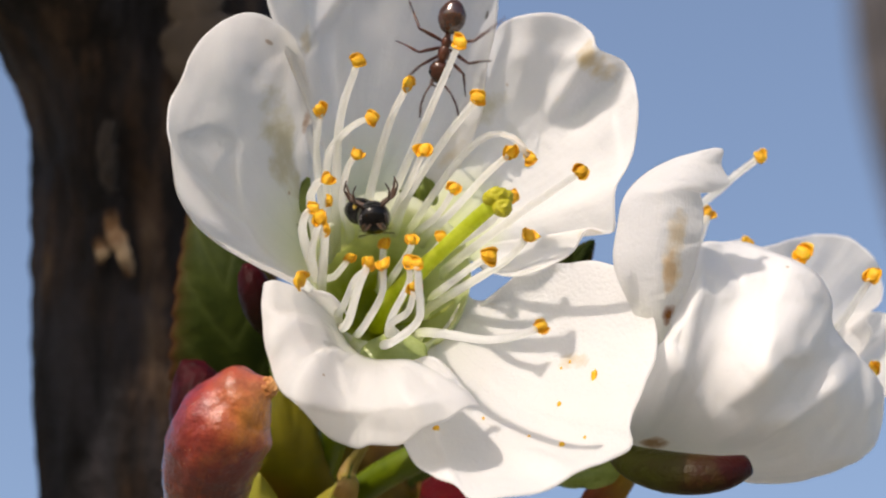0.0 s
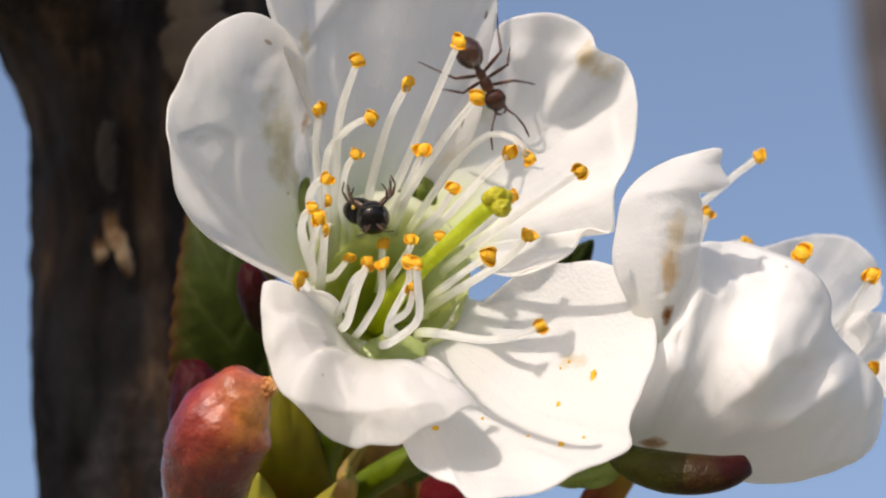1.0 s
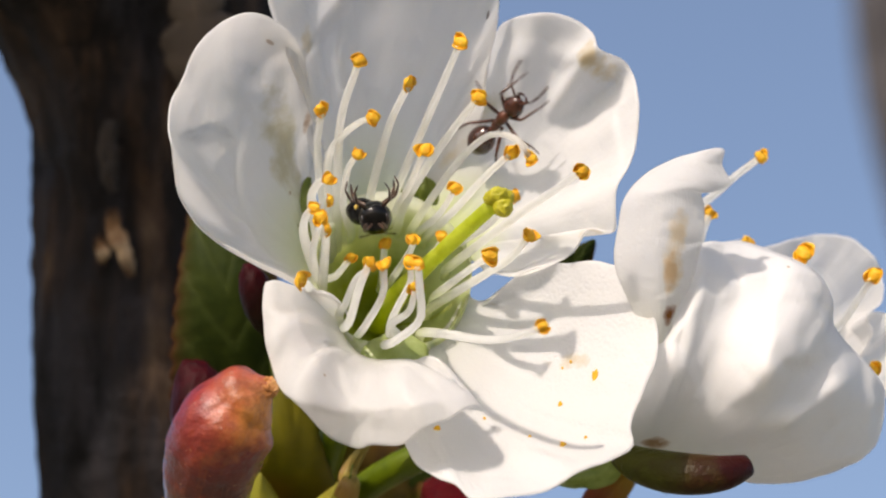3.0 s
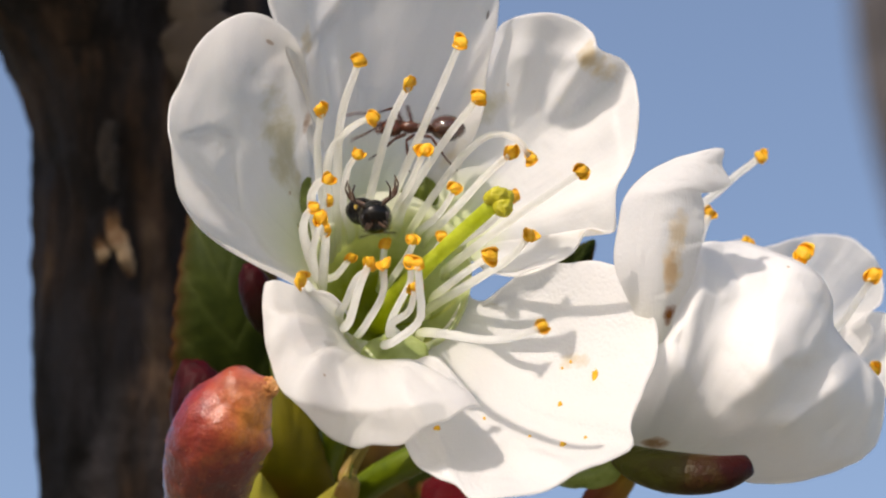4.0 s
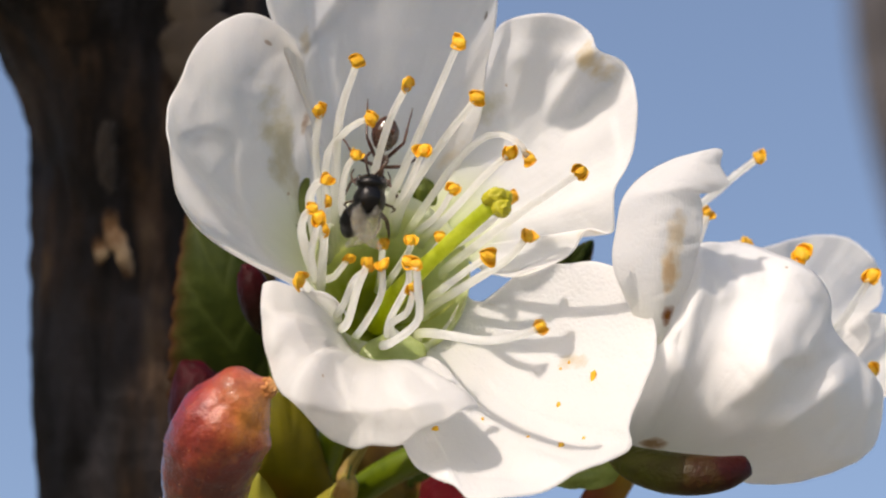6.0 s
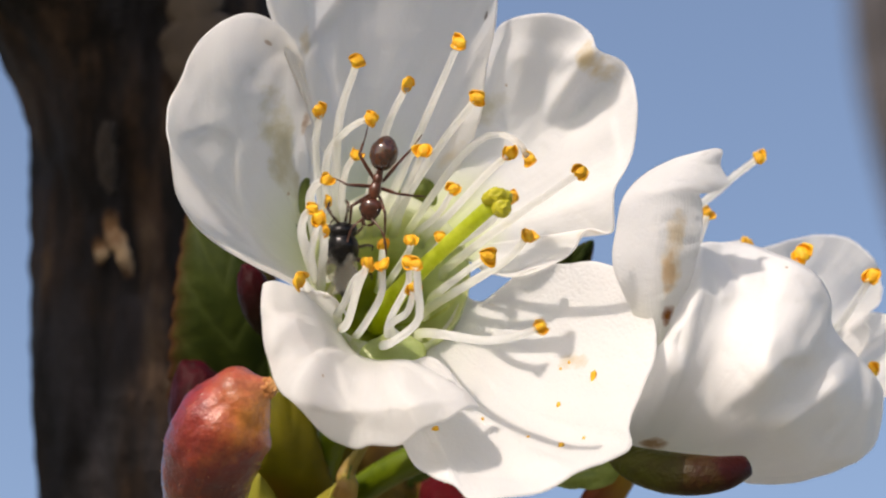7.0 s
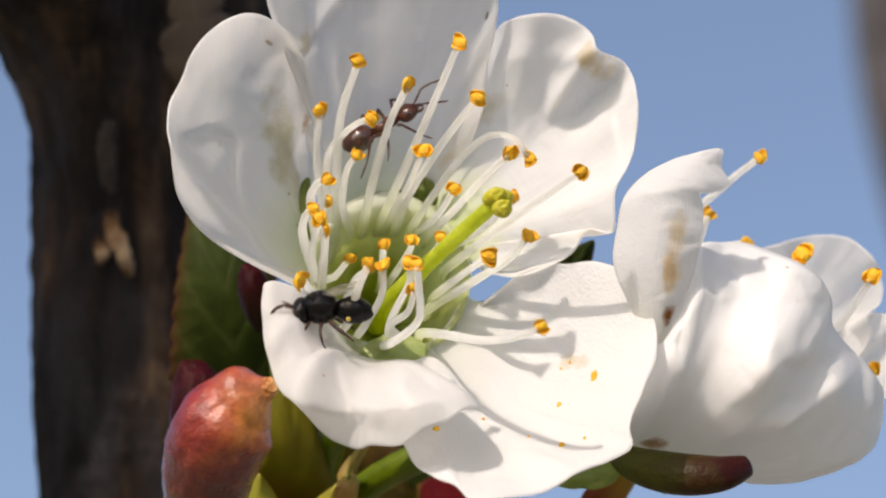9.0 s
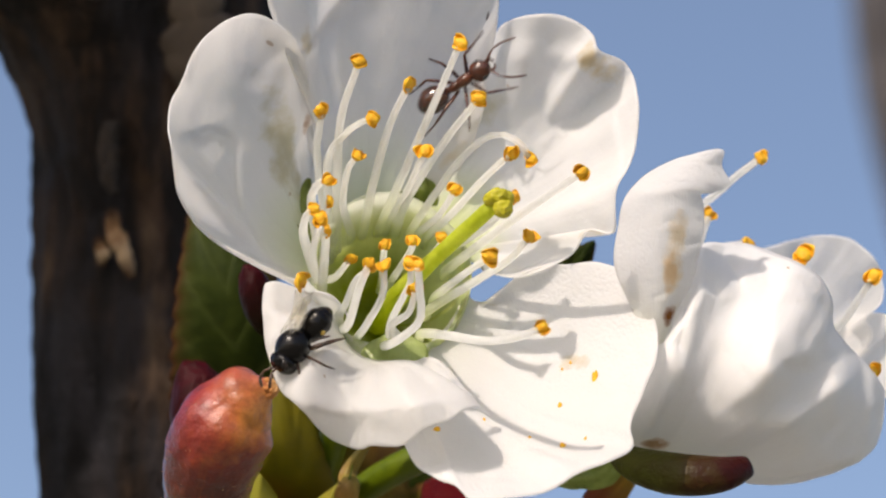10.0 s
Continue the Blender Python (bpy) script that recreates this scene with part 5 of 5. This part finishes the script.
def motions():
    walk(ant, [
        (0.0, crawl(0.12, 2.3, 10.84, -103, -12, 0)),
        (0.2, crawl(0.61, 2.3, 10.78, -84, -12, 0)),
        (0.4, crawl(1.09, 2.5, 10.46, -74, -14, 0)),
        (0.6, crawl(1.36, 2.6, 10.18, -70, -14, 0)),
        (0.8, crawl(1.88, 2.6, 9.83, -62, -18, 0)),
        (1.0, crawl(2.22, 3.1, 9.18, -60, -15, 0)),
        (1.2, crawl(2.19, 3.3, 8.49, -55, 10, 0)),
        (1.4, crawl(2.37, 2.6, 8.18, -55, 25, 5)),
        (1.6, crawl(2.16, 2.7, 7.88, -30, 40, 15)),
        (1.8, crawl(2.56, 2.6, 6.87, -20, 55, 50)),
        (2.0, crawl(3.60, 3.2, 6.83, -18, 15, 80)),
        (2.1, crawl(3.79, 3.6, 6.51, -22, 5, 85)),
        (2.2, crawl(4.23, 4.1, 6.22, -24, 0, 85)),
        (2.4, crawl(5.47, 4.6, 5.81, -22, 0, 85)),
        (2.5, crawl(5.52, 4.0, 5.70, -18, 10, 80)),
        (2.7, crawl(4.14, 3.0, 6.43, -12, 35, 40)),
        (2.95, crawl(3.23, 3.3, 6.90, 30, 40, 20)),
        (3.2, crawl(2.32, 3.0, 6.88, 90, 20, 0)),
        (3.5, crawl(1.25, 3.0, 6.88, 125, 10, 0)),
        (3.8, crawl(0.06, 2.8, 6.54, 145, 7, -20)),
        (3.9, crawl(-0.43, 3.5, 6.60, 152, 8, -40)),
        (4.0, crawl(-1.50, 3.7, 6.51, 178, 2, -50)),
        (4.1, crawl(-2.02, 3.9, 6.16, 200, -2, -45)),
        (4.2, crawl(-2.36, 4.0, 5.45, 218, -13, -40)),
        (4.3, crawl(-2.81, 4.1, 5.39, 232, 0, -30)),
        (4.5, crawl(-2.97, 4.1, 4.81, 242, -5, -25)),
        (4.9, crawl(-3.06, 4.1, 4.87, 246, -5, -20)),
        (5.3, crawl(-3.31, 4.0, 4.93, 255, -8, -10)),
        (5.7, crawl(-3.40, 4.0, 4.90, 262, -8, 0)),
        (6.2, crawl(-3.40, 2.0, 4.27, 256, 0, 0)),
        (6.8, crawl(-3.32, -0.8, 3.56, 252, 5, -15)),
        (7.0, crawl(-3.47, -0.8, 3.44, 256, 8, -12)),
        (7.1, crawl(-3.41, -0.8, 3.44, 258, 8, -10)),
        (7.2, crawl(-3.11, -0.6, 3.14, 264, 15, 0)),
        (7.3, crawl(-3.71, -0.4, 2.19, 246, 20, 0)),
        (7.4, crawl(-4.44, 0.0, 1.71, 226, 10, 10)),
        (7.5, crawl(-4.87, 0.5, 2.62, 140, 45, 0)),
        (7.6, crawl(-5.06, 1.9, 4.09, 88, 15, -20)),
        (7.7, crawl(-4.98, 2.5, 4.46, 66, 10, -30)),
        (7.8, crawl(-4.54, 3.1, 5.09, 88, 20, -35)),
        (7.9, crawl(-4.63, 3.3, 5.59, 94, 38, -50)),
        (8.0, crawl(-4.45, 3.4, 5.96, 100, 48, -50)),
        (8.1, crawl(-4.64, 3.3, 6.32, 60, 36, -10)),
        (8.2, crawl(-4.25, 3.4, 6.38, 10, 25, 40)),
        (8.3, crawl(-3.55, 3.5, 6.21, -15, 4, 60)),
        (8.4, crawl(-3.67, 3.5, 6.45, 3, -4, 65)),
        (8.6, crawl(-3.36, 3.7, 6.06, 4, -3, 70)),
        (8.7, crawl(-2.93, 3.6, 6.51, 22, 1, 65)),
        (8.8, crawl(-3.36, 3.6, 6.60, 31, 4, 60)),
        (9.0, crawl(-3.06, 3.5, 6.72, 30, 4, 55)),
        (9.2, crawl(-2.45, 3.7, 6.51, 36, 5, 45)),
        (9.3, crawl(-2.21, 3.7, 6.51, 48, 16, 35)),
        (9.5, crawl(-2.24, 3.6, 6.66, 64, 22, 20)),
        (9.6, crawl(-2.17, 3.5, 6.99, 63, 22, 10)),
        (9.7, crawl(-1.56, 3.4, 7.21, 38, 13, 20)),
        (9.8, crawl(-0.65, 3.2, 7.42, 23, 7, 25)),
        (9.9, crawl(0.03, 3.9, 8.05, 22, 5, 20)),
        (10.0, crawl(0.86, 3.2, 8.97, 32, 16, 10)),
    ])
    walk(bee, [
        (0.0, crawl(-3.66, -0.5, 1.66, -84, 80, 180)),
        (2.0, crawl(-3.66, -0.5, 1.66, -80, 78, 182)),
        (2.5, crawl(-3.63, -0.5, 1.66, -86, 80, 179)),
        (4.0, crawl(-3.63, -0.5, 1.70, -82, 81, 181)),
        (4.1, crawl(-3.61, -0.6, 1.90, -84, 84, 180)),
        (4.2, crawl(-3.56, -0.8, 2.15, 78, 58, 0)),
        (4.3, crawl(-3.46, -1, 2.45, 82, 25, -5)),
        (4.4, crawl(-3.58, -1, 2.60, 84, 8, 0)),
        (4.5, crawl(-3.64, -1, 3.05, 84, 0, 0)),
        (4.7, crawl(-3.92, -1, 2.92, 86, 0, 0)),
        (5.0, crawl(-3.82, -1, 2.95, 84, 0, 0)),
        (5.2, crawl(-3.67, -1, 2.95, 84, 0, 0)),
        (5.4, crawl(-3.61, -1, 3.10, 82, 0, 0)),
        (5.7, crawl(-3.40, -1, 3.24, 80, 0, 0)),
        (6.0, crawl(-3.85, -1, 2.57, 84, 0, 0)),
        (6.3, crawl(-4.48, -0.9, 1.34, 84, 0, 0)),
        (6.6, crawl(-5.02, -0.7, 0.33, 82, 0, 0)),
        (6.8, crawl(-5.17, -0.6, 0.15, 80, 0, 0)),
        (7.0, crawl(-5.26, -0.6, 0.03, 92, 0, 5)),
        (7.05, crawl(-5.21, -0.5, -0.21, 150, 10, 5)),
        (7.1, crawl(-5.15, -0.4, -0.45, 205, 0, 5)),
        (7.2, crawl(-5.39, -0.4, -0.45, 202, 5, 10)),
        (7.3, crawl(-5.33, -0.2, -1.17, 255, 0, 0)),
        (7.5, crawl(-5.47, 0.2, -1.77, 268, -5, 0)),
        (7.6, crawl(-5.71, 0.5, -1.96, 250, -10, 0)),
        (7.7, crawl(-5.90, 0.8, -2.38, 250, -10, 0)),
        (7.9, crawl(-5.86, 1.2, -3.89, 290, -10, 0)),
        (8.1, crawl(-5.31, 1, -5.16, 350, 0, 0)),
        (8.3, crawl(-4.49, -0.6, -5.65, 380, 20, 0)),
        (8.4, crawl(-4.12, -2.2, -5.37, 420, 35, 0)),
        (8.5, crawl(-4.00, -3.8, -4.79, 460, 35, 0)),
        (8.6, crawl(-4.15, -4.8, -4.07, 475, 25, -10)),
        (8.7, crawl(-4.56, -4.8, -3.63, 490, 10, -30)),
        (8.8, crawl(-5.35, -4, -2.79, 510, 0, -60)),
        (8.9, crawl(-5.94, -3.7, -2.71, 530, 0, -75)),
        (9.0, crawl(-6.41, -3.7, -3.00, 545, 0, -80)),
        (9.1, crawl(-6.75, -4.1, -3.20, 560, 15, -80)),
        (9.2, crawl(-6.96, -4.7, -3.39, 571, 15, -75)),
        (9.3, crawl(-6.99, -4.8, -3.42, 575, 15, -75)),
        (9.4, crawl(-7.37, -5.5, -4.05, 587, 15, -70)),
        (9.6, crawl(-7.42, -5.8, -4.28, 589, 15, -65)),
        (9.8, crawl(-7.68, -6.6, -4.78, 592, 15, -65)),
        (10.0, crawl(-7.72, -6.9, -4.97, 593, 15, -65)),
    ])

    def bent(yaw, nod, x=0, y=-0.75):
        return Matrix.Translation(V(x, y, -0.1) * MM) @ pose(0, 0, 0, nod, 0, yaw)

    walk(abdomen, [(0.0, bent(-44, 4)), (4.1, bent(-44, 4)), (4.3, bent(-30, 25, -0.45, -0.10)), (5.7, bent(-30, 22, -0.45, -0.05)), (6.8, bent(20, 5)), (7.2, bent(0, 5)), (8.6, bent(0, 0)), (9.0, bent(0, 12)), (9.6, bent(0, 5)), (10.0, bent(0, 8))])

    def stride(limbs, speed, wide, steps, quiet=()):
        for ob, side, phase in limbs:
            rows = []
            home = Matrix.Translation(ob.location)
            for i in range(steps + 1):
                t = 10.0 * i / steps
                still = 0.25 if any(a <= t <= b for a, b in quiet) else 1.0
                swing = still * wide * math.sin(speed * t + phase)
                lift = still * 0.5 * wide * math.cos(speed * t + phase)
                rows.append((t, home @ pose(0, 0, 0, 0, -side * lift, swing)))
            walk(ob, rows)

    stride(ANT_LIMBS, 11.0, 20.0, 50, [(4.4, 5.8)])
    stride(BEE_LIMBS, 9.0, 12.0, 40, [(0.0, 4.0)])


motions()
